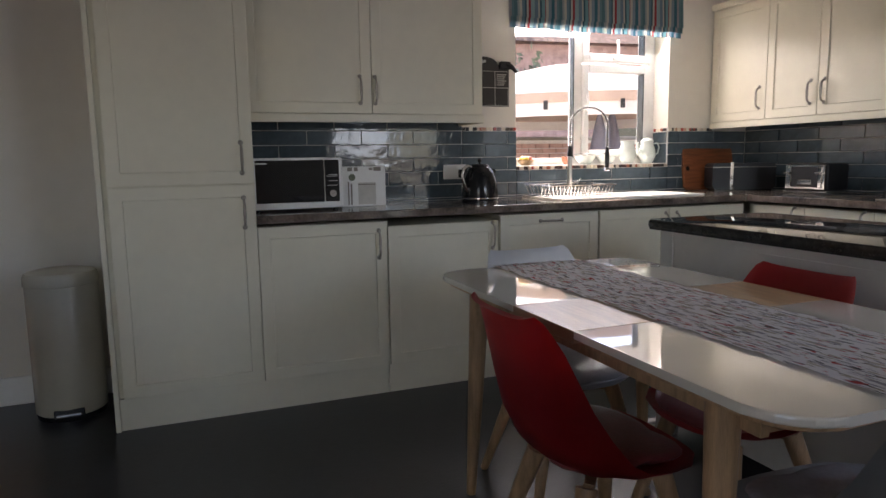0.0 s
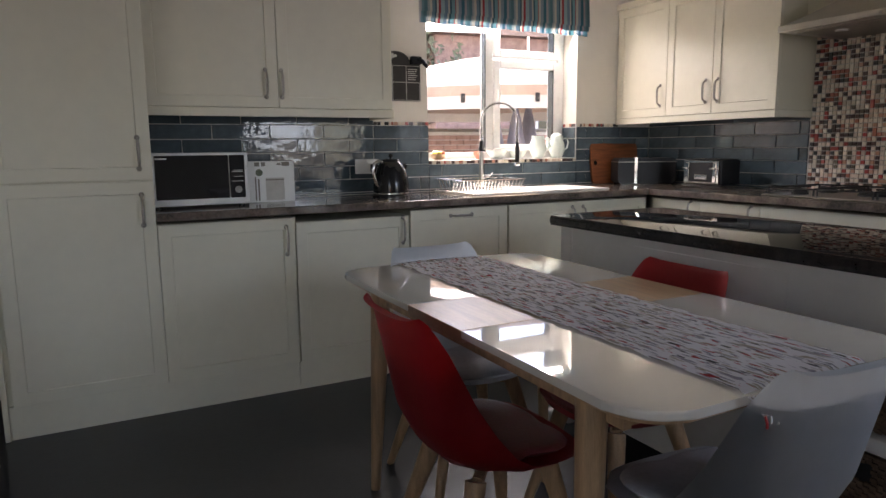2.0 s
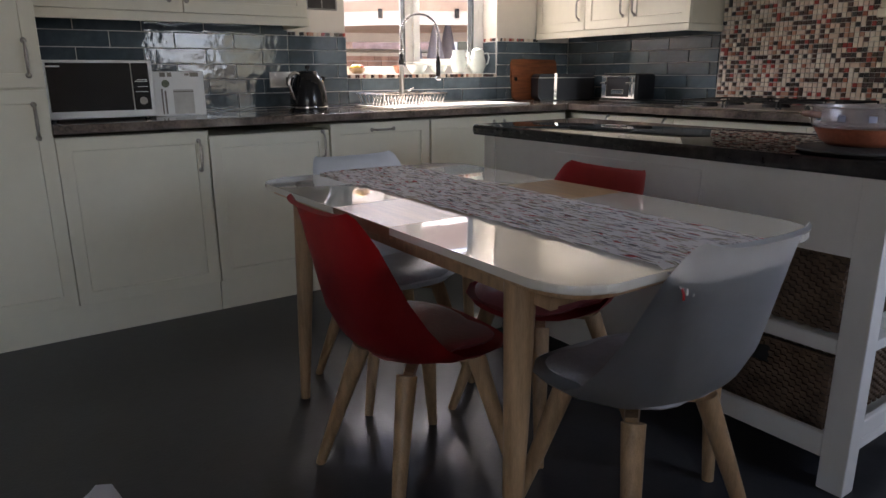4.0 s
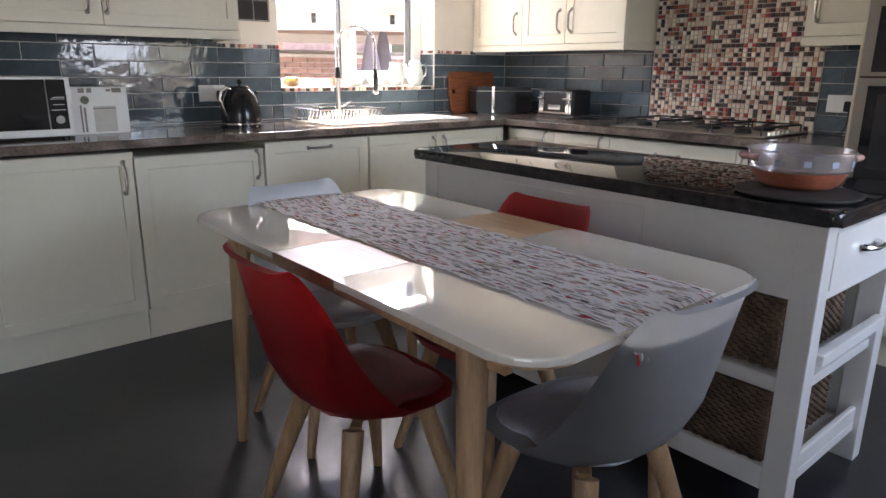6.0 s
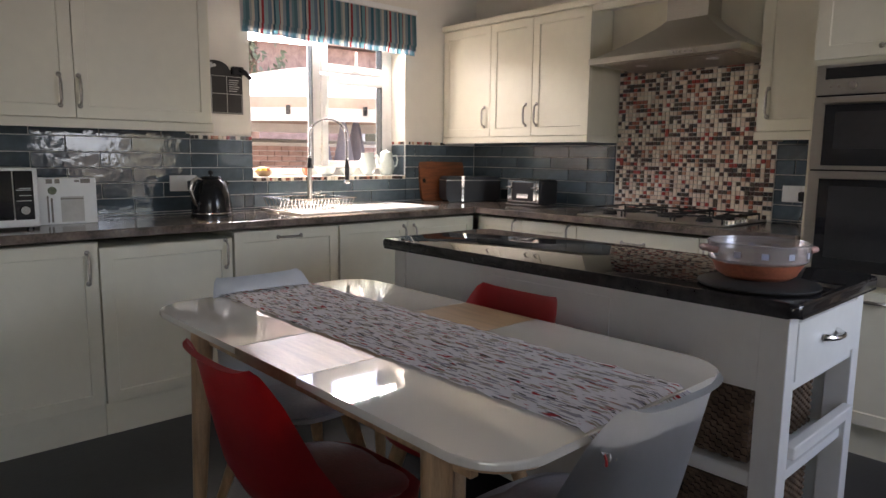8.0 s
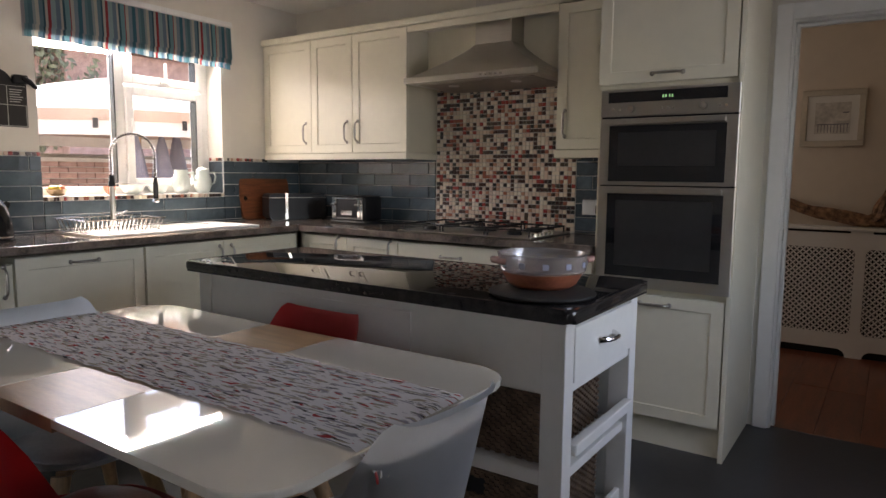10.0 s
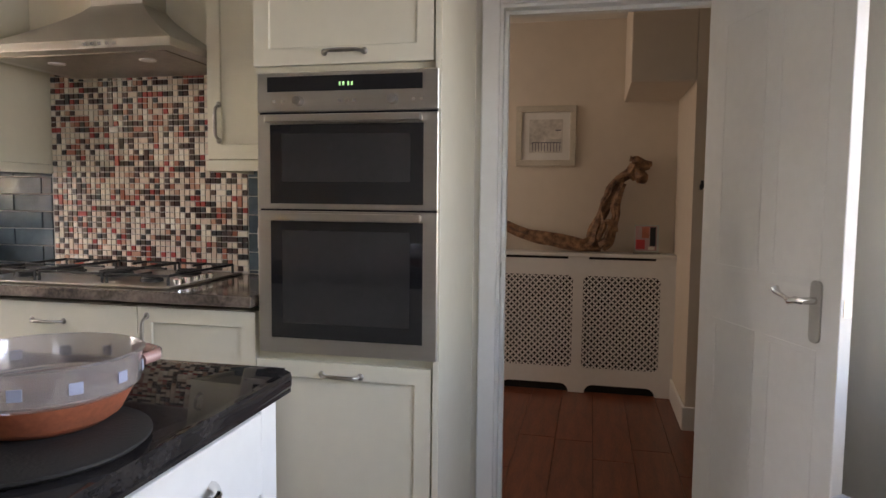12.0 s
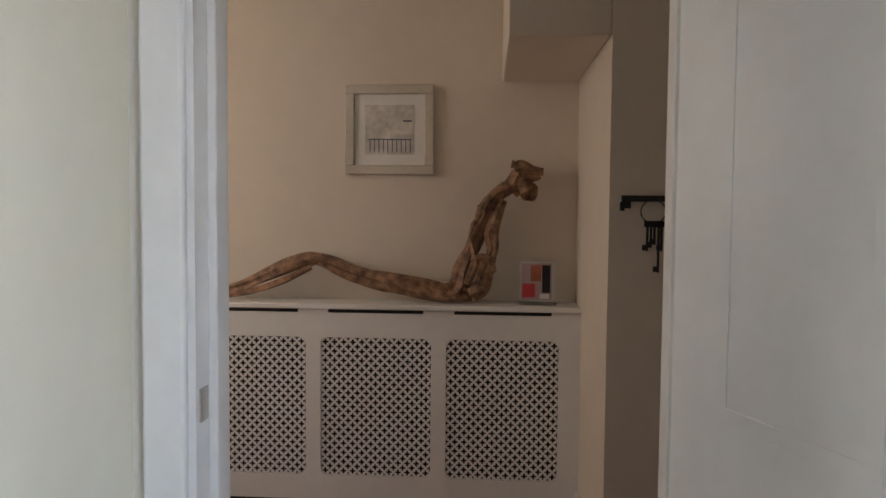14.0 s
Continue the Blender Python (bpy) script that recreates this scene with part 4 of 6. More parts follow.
WZ = 0.9235
mw = thing("microwave", (0.838, 3.935, WZ), "white microwave oven with black glass front on the worktop", "microwave")
part("casing", boxes((-0.222, 0.222, -0.165, 0.17, 0.010, 0.258), bev=0.006, seg=2), M_WHITE, mw)
part("door_glass", boxes((-0.198, 0.128, -0.170, -0.165, 0.042, 0.246), bev=0.002), M_BLACKGLASS, mw)
part("control_panel", boxes((0.133, 0.203, -0.170, -0.165, 0.042, 0.246), bev=0.002), M_BLACKGLASS, mw)
part("door_strip", boxes((0.126, 0.130, -0.176, -0.1702, 0.048, 0.240)), M_CHROME, mw)
part("dial", tube(bmesh.new(), [(0.168, -0.1702, 0.082), (0.168, -0.184, 0.082)], 0.017, 20), M_CHROME, mw, smooth=True)
for k, z in enumerate((0.120, 0.142, 0.165, 0.172)):
    part("panel_print", boxes((0.141 + 0.01 * (k % 2), 0.194, -0.1712, -0.1702, z, z + 0.003)), M_PAPER, mw)
part("badge", boxes((-0.20, -0.145, -0.1712, -0.1702, 0.228, 0.235)), M_PAPER, mw)
for sx in (-0.19, 0.19):
    for sy in (-0.13, 0.13):
        part("foot", cyl(bmesh.new(), sx, sy, 0, 0.011, 0.014, n=12), M_BLACK, mw)

M_CARD = material("coated_card", (0.84, 0.85, 0.83), 0.5, var=0.02)
bx = thing("carton", (1.206, 3.985, WZ), "white printed cardboard carton standing beside the microwave", "box")
part("body", boxes((-0.12, 0.12, -0.06, 0.06, 0, 0.210), bev=0.001), M_CARD, bx)
part("emblem", tube(bmesh.new(), [(-0.062, -0.0602, 0.153), (-0.062, -0.0615, 0.153)], 0.018, 20), M_LEAF, bx, "round dark green emblem")
for x0, x1, z0, z1 in ((-0.085, -0.06, 0.185, 0.205), (-0.05, -0.03, 0.185, 0.205), (0.03, 0.05, 0.19, 0.2), (0.055, 0.095, 0.185, 0.205), (-0.085, -0.078, 0.01, 0.13), (-0.07, -0.062, 0.01, 0.12)):
    part("printed_bar", boxes((x0, x1, -0.0612, -0.0602, z0, z1)), M_CONCRETE, bx)
part("printed_picture", boxes((-0.03, 0.065, -0.0612, -0.0602, 0.01, 0.125)), material("grey_print", (0.55, 0.54, 0.50), 0.6), bx)
part("printed_frame", boxes((-0.03, 0.065, -0.0622, -0.0613, 0.112, 0.118)), M_CONCRETE, bx)

M_KETTLE = material("black_enamel", (0.014, 0.014, 0.015), 0.16, var=0.1)
kt = thing("kettle", (1.868, 3.90, WZ), "black dome kettle with chrome handle and base", "kettle")
part("base_plate", lathe(bmesh.new(), [(0.001, 0), (0.106, 0), (0.106, 0.010), (0.098, 0.016), (0.001, 0.016)]), M_BLACK, kt, smooth=True)
part("foot_ring", lathe(bmesh.new(), [(0.101, 0.017), (0.104, 0.019), (0.104, 0.026), (0.100, 0.028)]), M_CHROME, kt, smooth=True)
bm = lathe(bmesh.new(), [(0.100, 0.018), (0.102, 0.035), (0.100, 0.07), (0.092, 0.12), (0.079, 0.16), (0.060, 0.190), (0.052, 0.197)])
part("body", bm, M_KETTLE, kt, smooth=True)
lid = part("lid", lathe(bmesh.new(), [(0.053, 0.197), (0.052, 0.203), (0.046, 0.209), (0.012, 0.212), (0.001, 0.212)]), M_KETTLE, kt, smooth=True)
part("knob", lathe(bmesh.new(), [(0.005, 0.212), (0.005, 0.219), (0.012, 0.224), (0.013, 0.232), (0.007, 0.240), (0.001, 0.241)], n=16), M_BLACK, lid, smooth=True)
part("handle", tube(bmesh.new(), [(-0.055, -0.02, 0.19), (-0.085, -0.03, 0.20), (-0.115, -0.04, 0.185), (-0.125, -0.043, 0.15), (-0.115, -0.04, 0.11), (-0.10, -0.035, 0.075), (-0.08, -0.03, 0.055)], [0.008, 0.010, 0.010, 0.010, 0.010, 0.009, 0.007], 12), M_CHROME, kt, smooth=True)
part("spout", tube(bmesh.new(), [(0.06, 0.02, 0.135), (0.085, 0.03, 0.15), (0.105, 0.037, 0.175)], [0.026, 0.018, 0.013], 12), M_KETTLE, kt, smooth=True)

for nm, loc, rz in (("wall_socket", (1.835, 4.189, 1.088), 0), ("wall_socket", (4.089, 1.83, 1.075), -90)):
    so = thing(nm, loc, "double white wall socket with a black plug" if rz == 0 else "white wall socket with a black charger", "wall socket", rz=rz)
    part("face_plate", boxes((-0.073, 0.073, -0.009, 0.002, -0.043, 0.043), bev=0.003, seg=2), M_WHITE, so)
    for u in (-0.045, 0.012):
        part("switch", boxes((u - 0.006, u + 0.006, -0.013, -0.0092, 0.016, 0.034), bev=0.001), M_WHITE, so)
    part("plug", boxes((0.018, 0.066, -0.045, -0.0092, -0.036, 0.014), bev=0.006, seg=2), M_BLACK, so)
    part("plug_cable", tube(bmesh.new(), [(0.042, -0.03, -0.036), (0.042, -0.034, -0.08), (0.05, -0.05, -0.14), (0.06, -0.09, -0.158)] if rz == 0 else [(0.042, -0.03, -0.036), (0.04, -0.03, -0.10), (0.03, -0.05, -0.146)], 0.0035, 8), M_BLACK, so, smooth=True)

ch = thing("chalkboard", (2.065, 4.199, 1.475), "black weekly planner chalkboard with curved top", "chalkboard")
bm = bmesh.new()
out = [(-0.15, 0.0), (0.132, 0.0), (0.132, 0.215), (0.11, 0.235)] + [(0.09 * math.cos(radians(t)) * 1.0 - 0.03, 0.235 + 0.055 * math.sin(radians(t))) for t in range(10, 171, 16)] + [(-0.15, 0.235)]
prism(bm, out, "y", -0.014, -0.002)
part("board", bm, M_CHALK, ch)
M_CHALKLINE = material("chalk_line", (0.50, 0.49, 0.47), 0.9)
part("ruled_line", boxes((-0.145, 0.128, -0.0152, -0.0142, 0.108, 0.111), (-0.145, 0.128, -0.0152, -0.0142, 0.003, 0.006), (-0.145, 0.128, -0.0152, -0.0142, 0.205, 0.207), (0.125, 0.128, -0.0152, -0.0142, 0.006, 0.108), (0.037, 0.040, -0.0152, -0.0142, 0.006, 0.108), (0.037, 0.040, -0.0152, -0.0142, 0.111, 0.205), (-0.053, -0.050, -0.0152, -0.0142, 0.006, 0.108), (-0.053, -0.050, -0.0152, -0.0142, 0.111, 0.205)), M_CHALKLINE, ch)
for k in range(6):
    part("chalk_writing", boxes((0.05, 0.10 + 0.006 * (k % 3), -0.0152, -0.0142, 0.125 + 0.012 * k, 0.129 + 0.012 * k)), M_CHALKLINE, ch)
for x, z in ((-0.06, 0.25), (-0.045, 0.258), (-0.03, 0.262), (-0.05, 0.268)):
    part("chalk_leaf", tube(bmesh.new(), [(x, -0.0142, z), (x, -0.0155, z)], 0.009, 12), M_CHALKLINE, ch)
pg = part("peg_clip", boxes((0.06, 0.13, -0.05, -0.0145, 0.215, 0.262), bev=0.008, seg=2), M_BLACK, ch, "black cloth bag hung on the corner")
part("peg_strap", tube(bmesh.new(), [(0.10, -0.05, 0.25), (0.13, -0.055, 0.23), (0.165, -0.05, 0.20)], [0.012, 0.014, 0.010], 8), M_BLACK, ch, smooth=True)

# sink, rack and tap
sk = thing("kitchen_sink", (2.78, 3.93, WZ), "white inset sink with ribbed drainer, glaring in the sun", "sink")
part("rim", boxes((-0.50, 0.50, -0.235, -0.21, 0.0, 0.009), (-0.50, 0.50, 0.14, 0.235, 0.0, 0.009), (-0.50, -0.45, -0.21, 0.14, 0.0, 0.009), (-0.06, 0.0, -0.21, 0.14, 0.0, 0.009), (0.47, 0.50, -0.21, 0.14, 0.0, 0.009)), M_WHITE, sk)
dnr = part("drainer", boxes((0.0, 0.47, -0.21, 0.14, 0.0, 0.005)), M_WHITE, sk)
for k in range(9):
    part("drainer_rib", boxes((0.03, 0.45, -0.19 + 0.035 * k, -0.178 + 0.035 * k, 0.005, 0.0085), bev=0.001), M_WHITE, dnr)
part("bowl", boxes((-0.45, -0.06, -0.21, -0.205, -0.035, 0.0), (-0.45, -0.06, 0.135, 0.14, -0.035, 0.0), (-0.45, -0.445, -0.205, 0.135, -0.035, 0.0), (-0.065, -0.06, -0.205, 0.135, -0.035, 0.0), (-0.445, -0.065, -0.205, 0.135, -0.038, -0.034)), M_WHITE, sk)
rk = thing("dish_rack", (2.47, 3.93, WZ + 0.01), "chrome wire dish rack, nearly empty, over the sink", "dish rack")
part("top_wire", tube(bmesh.new(), [(-0.22, -0.16, 0.07), (0.22, -0.16, 0.07), (0.22, 0.16, 0.07), (-0.22, 0.16, 0.07), (-0.22, -0.16, 0.07)], 0.003, 6), M_CHROME, rk)
part("base_wire", tube(bmesh.new(), [(-0.20, -0.14, 0.005), (0.20, -0.14, 0.005), (0.20, 0.14, 0.005), (-0.20, 0.14, 0.005), (-0.20, -0.14, 0.005)], 0.003, 6), M_CHROME, rk)
for k in range(18):
    x = -0.19 + 0.38 * k / 17
    part("rib_wire", tube(bmesh.new(), [(x * 1.1, -0.16, 0.07), (x, -0.14, 0.006), (x, -0.05, 0.006), (x, -0.02, 0.055), (x, 0.01, 0.006), (x, 0.14, 0.006), (x * 1.1, 0.16, 0.07)], 0.002, 5), M_CHROME, rk)
tp = thing("kitchen_tap", (2.578, 4.10, WZ + 0.009), "chrome spring-neck mixer tap behind the sink", "tap")
part("base", lathe(bmesh.new(), [(0.026, 0), (0.026, 0.012), (0.016, 0.018), (0.0145, 0.12), (0.0145, 0.235), (0.001, 0.236)]), M_STEEL, tp, smooth=True)
part("valve_collar", lathe(bmesh.new(), [(0.001, 0.236), (0.018, 0.236), (0.018, 0.262), (0.014, 0.268), (0.014, 0.300), (0.001, 0.300)], n=20), M_BLACK, tp, "black valve collar", smooth=True)
EX, EY, RA = 0.205, -0.10, 0.114
arc = [(0, 0, 0.30), (0, 0, 0.36), (0, 0, 0.42)] + [(EX / 2 * (1 - math.cos(radians(t))), EY / 2 * (1 - math.cos(radians(t))), 0.42 + RA * math.sin(radians(t))) for t in range(15, 181, 15)] + [(EX, EY, 0.36), (EX, EY, 0.29)]
part("hose", tube(bmesh.new(), arc, 0.0045, 8), M_BLACK, tp, smooth=True)
path = [Vector(p) for p in arc]
lens = [0.0]
for p, q in zip(path, path[1:]):
    lens.append(lens[-1] + (q - p).length)
side_v = Vector((EY, -EX, 0)).normalized()
coil = []
for i in range(47 * 8 + 1):
    d0 = i / (47 * 8) * lens[-1]
    k = max(n_ for n_ in range(len(path) - 1) if lens[n_] <= d0 + 1e-9)
    p = path[k].lerp(path[k + 1], (d0 - lens[k]) / (lens[k + 1] - lens[k]))
    w_ = (path[k + 1] - path[k]).normalized().cross(side_v)
    a = i / 8 * 2 * math.pi
    coil.append(p + 0.0105 * (math.cos(a) * side_v + math.sin(a) * w_))
part("spring", tube(bmesh.new(), coil, 0.0021, 5), M_CHROME, tp, smooth=True)
part("spray_head", tube(bmesh.new(), [(EX, EY, 0.29), (EX, EY, 0.262), (EX, EY, 0.255), (EX, EY, 0.19), (EX, EY, 0.165)], [0.010, 0.012, 0.015, 0.014, 0.013], 16), M_BLACK, tp, "black spray handle", smooth=True)
part("spray_nozzle", tube(bmesh.new(), [(EX, EY, 0.165), (EX, EY, 0.150), (EX, EY, 0.143)], [0.014, 0.020, 0.017], 16), M_CHROME, tp, smooth=True)
part("holder_arm", tube(bmesh.new(), [(0, 0, 0.25), (EX * 0.5, EY * 0.5, 0.252), (EX * 0.95, EY * 0.95, 0.252)], 0.0028, 8), M_CHROME, tp, smooth=True)
part("lever", tube(bmesh.new(), [(0.014, 0, 0.07), (0.05, -0.01, 0.078), (0.075, -0.012, 0.098)], [0.008, 0.005, 0.004], 10), M_CHROME, tp, smooth=True)

bd = thing("chopping_board", (3.73, 4.165, WZ), "reddish wooden chopping board with a hole, leaning on the tiles", "chopping board")
bd.rotation_euler = (radians(-9), 0, 0)
bm = bmesh.new()
prism(bm, round_rect(-0.20, 0.24, 0.0, 0.295, 0.035), "y", -0.02, 0.0)
part("board", bm, M_WOODBOARD, bd)
# flat black disc on the face, coloured as the shaded hole
part("hole", tube(bmesh.new(), [(-0.165, -0.0202, 0.15), (-0.165, -0.0212, 0.15)], 0.016, 16), M_BLACK, bd)

M_SATIN = material("black_satin", (0.014, 0.014, 0.016), 0.45, var=0.1)
bb = thing("bread_bin", (3.845, 3.985, WZ), "long black rounded bread bin with a chrome band", "bread bin", rz=-25)
bm = bmesh.new()
prism(bm, round_rect(-0.205, 0.205, 0.01, 0.185, 0.03), "y", -0.085, 0.085)
part("body", bm, M_SATIN, bb, smooth=True)
part("base", boxes((-0.185, 0.185, -0.075, 0.075, 0.0, 0.012), bev=0.002), M_BLACK, bb)
part("lid", boxes((-0.2065, 0.2065, -0.087, 0.087, 0.155, 0.161), bev=0.002), M_PEWTER, bb)
part("chrome_band", boxes((-0.092, -0.072, -0.090, -0.0852, 0.01, 0.188), (-0.092, -0.072, -0.0852, 0.06, 0.1855, 0.189)), M_CHROME, bb)

to = thing("toaster", (3.885, 3.43, WZ), "black four-slot toaster with chrome end and levers", "toaster", rz=-90)
part("body", boxes((-0.15, 0.15, -0.09, 0.09, 0.02, 0.18), bev=0.018, seg=3), M_SATIN, to, smooth=True)
part("chrome_front", boxes((-0.135, 0.135, -0.0945, -0.0905, 0.028, 0.172), bev=0.001), M_CHROME, to)
part("front_recess", boxes((-0.09, 0.09, -0.0965, -0.095, 0.04, 0.160)), M_SATIN, to)
part("base", boxes((-0.152, 0.152, -0.094, 0.092, 0.008, 0.02), bev=0.002), M_CHROME, to)
part("top_rim", boxes((-0.13, 0.13, -0.085, 0.085, 0.1805, 0.184), bev=0.001), M_CHROME, to)
for u in (-0.03, 0.03):
    for x0 in (-0.12, 0.01):
        # thin dark plates on the rim, shade of the slots painted in
        part("slot", boxes((x0, x0 + 0.11, u - 0.012, u + 0.012, 0.1842, 0.185)), M_DARKGAP, to)
for u in (-0.105, 0.105):
    part("lever", boxes((u - 0.02, u + 0.02, -0.125, -0.0947, 0.118, 0.130), bev=0.003), M_CHROME, to)
    part("lever_rail", boxes((u - 0.012, u + 0.012, -0.100, -0.0947, 0.04, 0.16), bev=0.002), M_CHROME, to)
part("crumb_tray", boxes((-0.05, 0.05, -0.101, -0.0967, 0.055, 0.085), bev=0.003), M_CHROME, to)

cs = thing("casserole", (2.335, 1.305, 0.919), "clear lidded casserole with blue pattern over a terracotta base", "casserole")
part("terracotta_base", lathe(bmesh.new(), [(0.001, 0.0), (0.085, 0.0), (0.103, 0.012), (0.121, 0.046), (0.118, 0.047), (0.10, 0.014), (0.08, 0.004), (0.001, 0.004)], n=40), M_TERRA, cs, "glazed terracotta base", smooth=True)
M_MILK = material("milky_glass", (0.80, 0.74, 0.73), 0.10, trans=0.8, coat=0.5)
part("glass_wall", lathe(bmesh.new(), [(0.121, 0.046), (0.130, 0.053), (0.134, 0.095), (0.137, 0.101), (0.132, 0.103), (0.129, 0.095), (0.125, 0.055), (0.117, 0.048)], n=48), M_MILK, cs, "clear glass upper dish", smooth=True)
M_PINKGLASS = material("pink_glass", (0.62, 0.36, 0.32), 0.15, trans=0.3)
M_BLUEPRINT = material("blue_print", (0.36, 0.40, 0.52), 0.3)
for k in range(12):
    a = radians(30 * k)
    q = part("blue_motif", boxes((0.1325, 0.1338, -0.009, 0.009, 0.066, 0.082), bev=0.0004), M_BLUEPRINT, cs, "blue printed motif")
    q.rotation_euler = (0, 0, a)
for a in (-42, 138):
    q = part("lug_handle", tube(bmesh.new(), [(0.128, -0.035, 0.080), (0.148, -0.028, 0.083), (0.155, 0.0, 0.083), (0.148, 0.028, 0.083), (0.128, 0.035, 0.080)], 0.009, 10), M_PINKGLASS, cs, "pink glass lug handle", smooth=True)
    q.rotation_euler = (0, 0, radians(a))
tv_ = thing("trivet_board", (2.275, 1.275, 0.9055), "round dark slate board under the casserole", "board")
part("slate", lathe(bmesh.new(), [(0.001, 0.0), (0.148, 0.0), (0.156, 0.006), (0.156, 0.010), (0.150, 0.013), (0.001, 0.013)], n=48), M_IRON, tv_, smooth=True)

bn = thing("pedal_bin", (-0.235, 3.975, 0), "tall cream enamel pedal bin by the larder cabinet", "bin")
part("body", lathe(bmesh.new(), [(0.148, 0.025), (0.152, 0.03), (0.152, 0.615), (0.148, 0.62)], n=48), M_BIN, bn, smooth=True)
part("base_ring", lathe(bmesh.new(), [(0.001, 0.0), (0.145, 0.0), (0.148, 0.025), (0.14, 0.026)], n=48), M_BLACK, bn, smooth=True)
part("lid", lathe(bmesh.new(), [(0.155, 0.621), (0.157, 0.627), (0.156, 0.66), (0.146, 0.680), (0.10, 0.690), (0.001, 0.694)], n=48), M_BIN, bn, smooth=True)
part("hinge", boxes((-0.03, 0.03, 0.145, 0.165, 0.605, 0.64), bev=0.004), M_BLACK, bn)
part("pedal", boxes((-0.045, 0.06, -0.172, -0.130, 0.030, 0.045), bev=0.006, seg=2), M_CHROME, bn)
part("pedal_slot", boxes((-0.055, 0.07, -0.153, -0.139, 0.022, 0.06), bev=0.003), M_BLACK, bn)

# window sill things
for loc, s in (((3.13, 4.26, 1.117), 1.0), ((3.30, 4.27, 1.117), 1.0)):
    jg = thing("teapot" if loc[0] > 3.2 else "milk_jug", loc, "pale ceramic pot with a loop handle on the window sill" if loc[0] > 3.2 else "pale glazed jug in the glare on the sill", "pot")
    part("body", lathe(bmesh.new(), [(0.001, 0), (0.035, 0), (0.042, 0.01), (0.058, 0.05), (0.055, 0.09), (0.042, 0.125), (0.044, 0.15), (0.042, 0.15), (0.038, 0.13)], n=28), M_CERAMIC, jg, smooth=True)
    part("handle", tube(bmesh.new(), [(0.045, -0.005, 0.13), (0.08, -0.01, 0.135), (0.092, -0.01, 0.105), (0.08, -0.01, 0.065), (0.055, 0, 0.05)], 0.006, 10), M_CERAMIC, jg, smooth=True)
    if loc[0] > 3.2:
        ld = part("lid", lathe(bmesh.new(), [(0.043, 0.151), (0.03, 0.163), (0.008, 0.168), (0.008, 0.178), (0.001, 0.18)], n=20), M_CERAMIC, jg, smooth=True)
        part("spout", tube(bmesh.new(), [(-0.05, 0, 0.07), (-0.075, 0, 0.10), (-0.085, 0, 0.135)], [0.014, 0.009, 0.007], 10), M_CERAMIC, jg, smooth=True)
for x, r, h, mt, lb in ((2.36, 0.055, 0.035, M_OAKTOP, "small dish with yellow fruit on the sill"), (2.66, 0.035, 0.05, M_TERRA, "little clay pot on the sill"), (2.80, 0.07, 0.055, M_CERAMIC, "pale blue bowl on the sill"), (2.97, 0.06, 0.05, M_CERAMIC, "pale green bowl on the sill")):
    dsh = thing("bowl", (x, 4.27, 1.117), lb, "bowl")
    part("bowl_body", lathe(bmesh.new(), [(0.001, 0), (r * 0.5, 0), (r * 0.85, h * 0.5), (r, h), (r * 0.94, h), (r * 0.78, h * 0.5), (r * 0.4, 0.008), (0.001, 0.008)], n=28), mt, dsh, smooth=True)
    if x < 2.4:
        for k in range(3):
            bm = bmesh.new()
            bmesh.ops.create_uvsphere(bm, u_segments=12, v_segments=8, radius=0.022, matrix=Matrix.Translation((0.025 * math.cos(2.1 * k), 0.025 * math.sin(2.1 * k), h)))
            part("fruit", bm, material("lemon_skin", (0.65, 0.50, 0.08), 0.5) if k else M_TERRA, dsh, smooth=True)

# ---- south side ----
dk = thing("desk", (1.84, -0.02, 0), "white sideboard by the window wall", "sideboard")
part("top", boxes((-0.40, 0.40, -0.32, 0.325, 0.755, 0.784), bev=0.003, seg=2), M_WHITE, dk)
part("carcass", boxes((-0.385, 0.385, -0.31, 0.30, 0.06, 0.754)), M_WHITE, dk)
for u in (-0.385, 0.005):
    d = part("door", boxes((u, u + 0.38, 0.301, 0.318, 0.065, 0.75), bev=0.002), M_WHITE, dk)
    part("knob", tube(bmesh.new(), [(u + (0.34 if u < 0 else 0.04), 0.318, 0.45), (u + (0.34 if u < 0 else 0.04), 0.338, 0.45)], [0.006, 0.012], 12), M_CHROME, d, smooth=True)
part("plinth", boxes((-0.37, 0.37, -0.30, 0.28, 0.0, 0.06)), M_DARKGAP, dk)
tl = thing("television", (2.205, -0.15, 0.784), "black flat screen television on the white sideboard", "television", rz=-94)
part("bezel", boxes((-0.285, 0.20, 0.0, 0.03, 0.085, 0.56), bev=0.01, seg=3), M_BLACK, tl, smooth=True)
part("screen", boxes((-0.27, 0.187, -0.002, 0.0, 0.10, 0.545)), M_BLACKGLASS, tl)
part("edge_strip", boxes((-0.260, -0.257, -0.004, -0.0022, 0.12, 0.53)), M_CHROME, tl)
part("neck", boxes((-0.06, 0.06, 0.03, 0.05, 0.02, 0.2), bev=0.004), M_BLACK, tl)
part("stand", boxes((-0.18, 0.18, -0.03, 0.07, 0.0, 0.02), (-0.04, 0.04, 0.0, 0.03, 0.02, 0.085), bev=0.005), M_BLACK, tl)
bo = thing("bowl", (1.93, 0.20, 0.784), "dark rounded bowl on the white sideboard", "bowl")
part("bowl_body", lathe(bmesh.new(), [(0.001, 0.0), (0.06, 0.0), (0.082, 0.02), (0.09, 0.05), (0.086, 0.052), (0.078, 0.024), (0.05, 0.01), (0.001, 0.01)], n=40), M_IRON, bo, smooth=True)
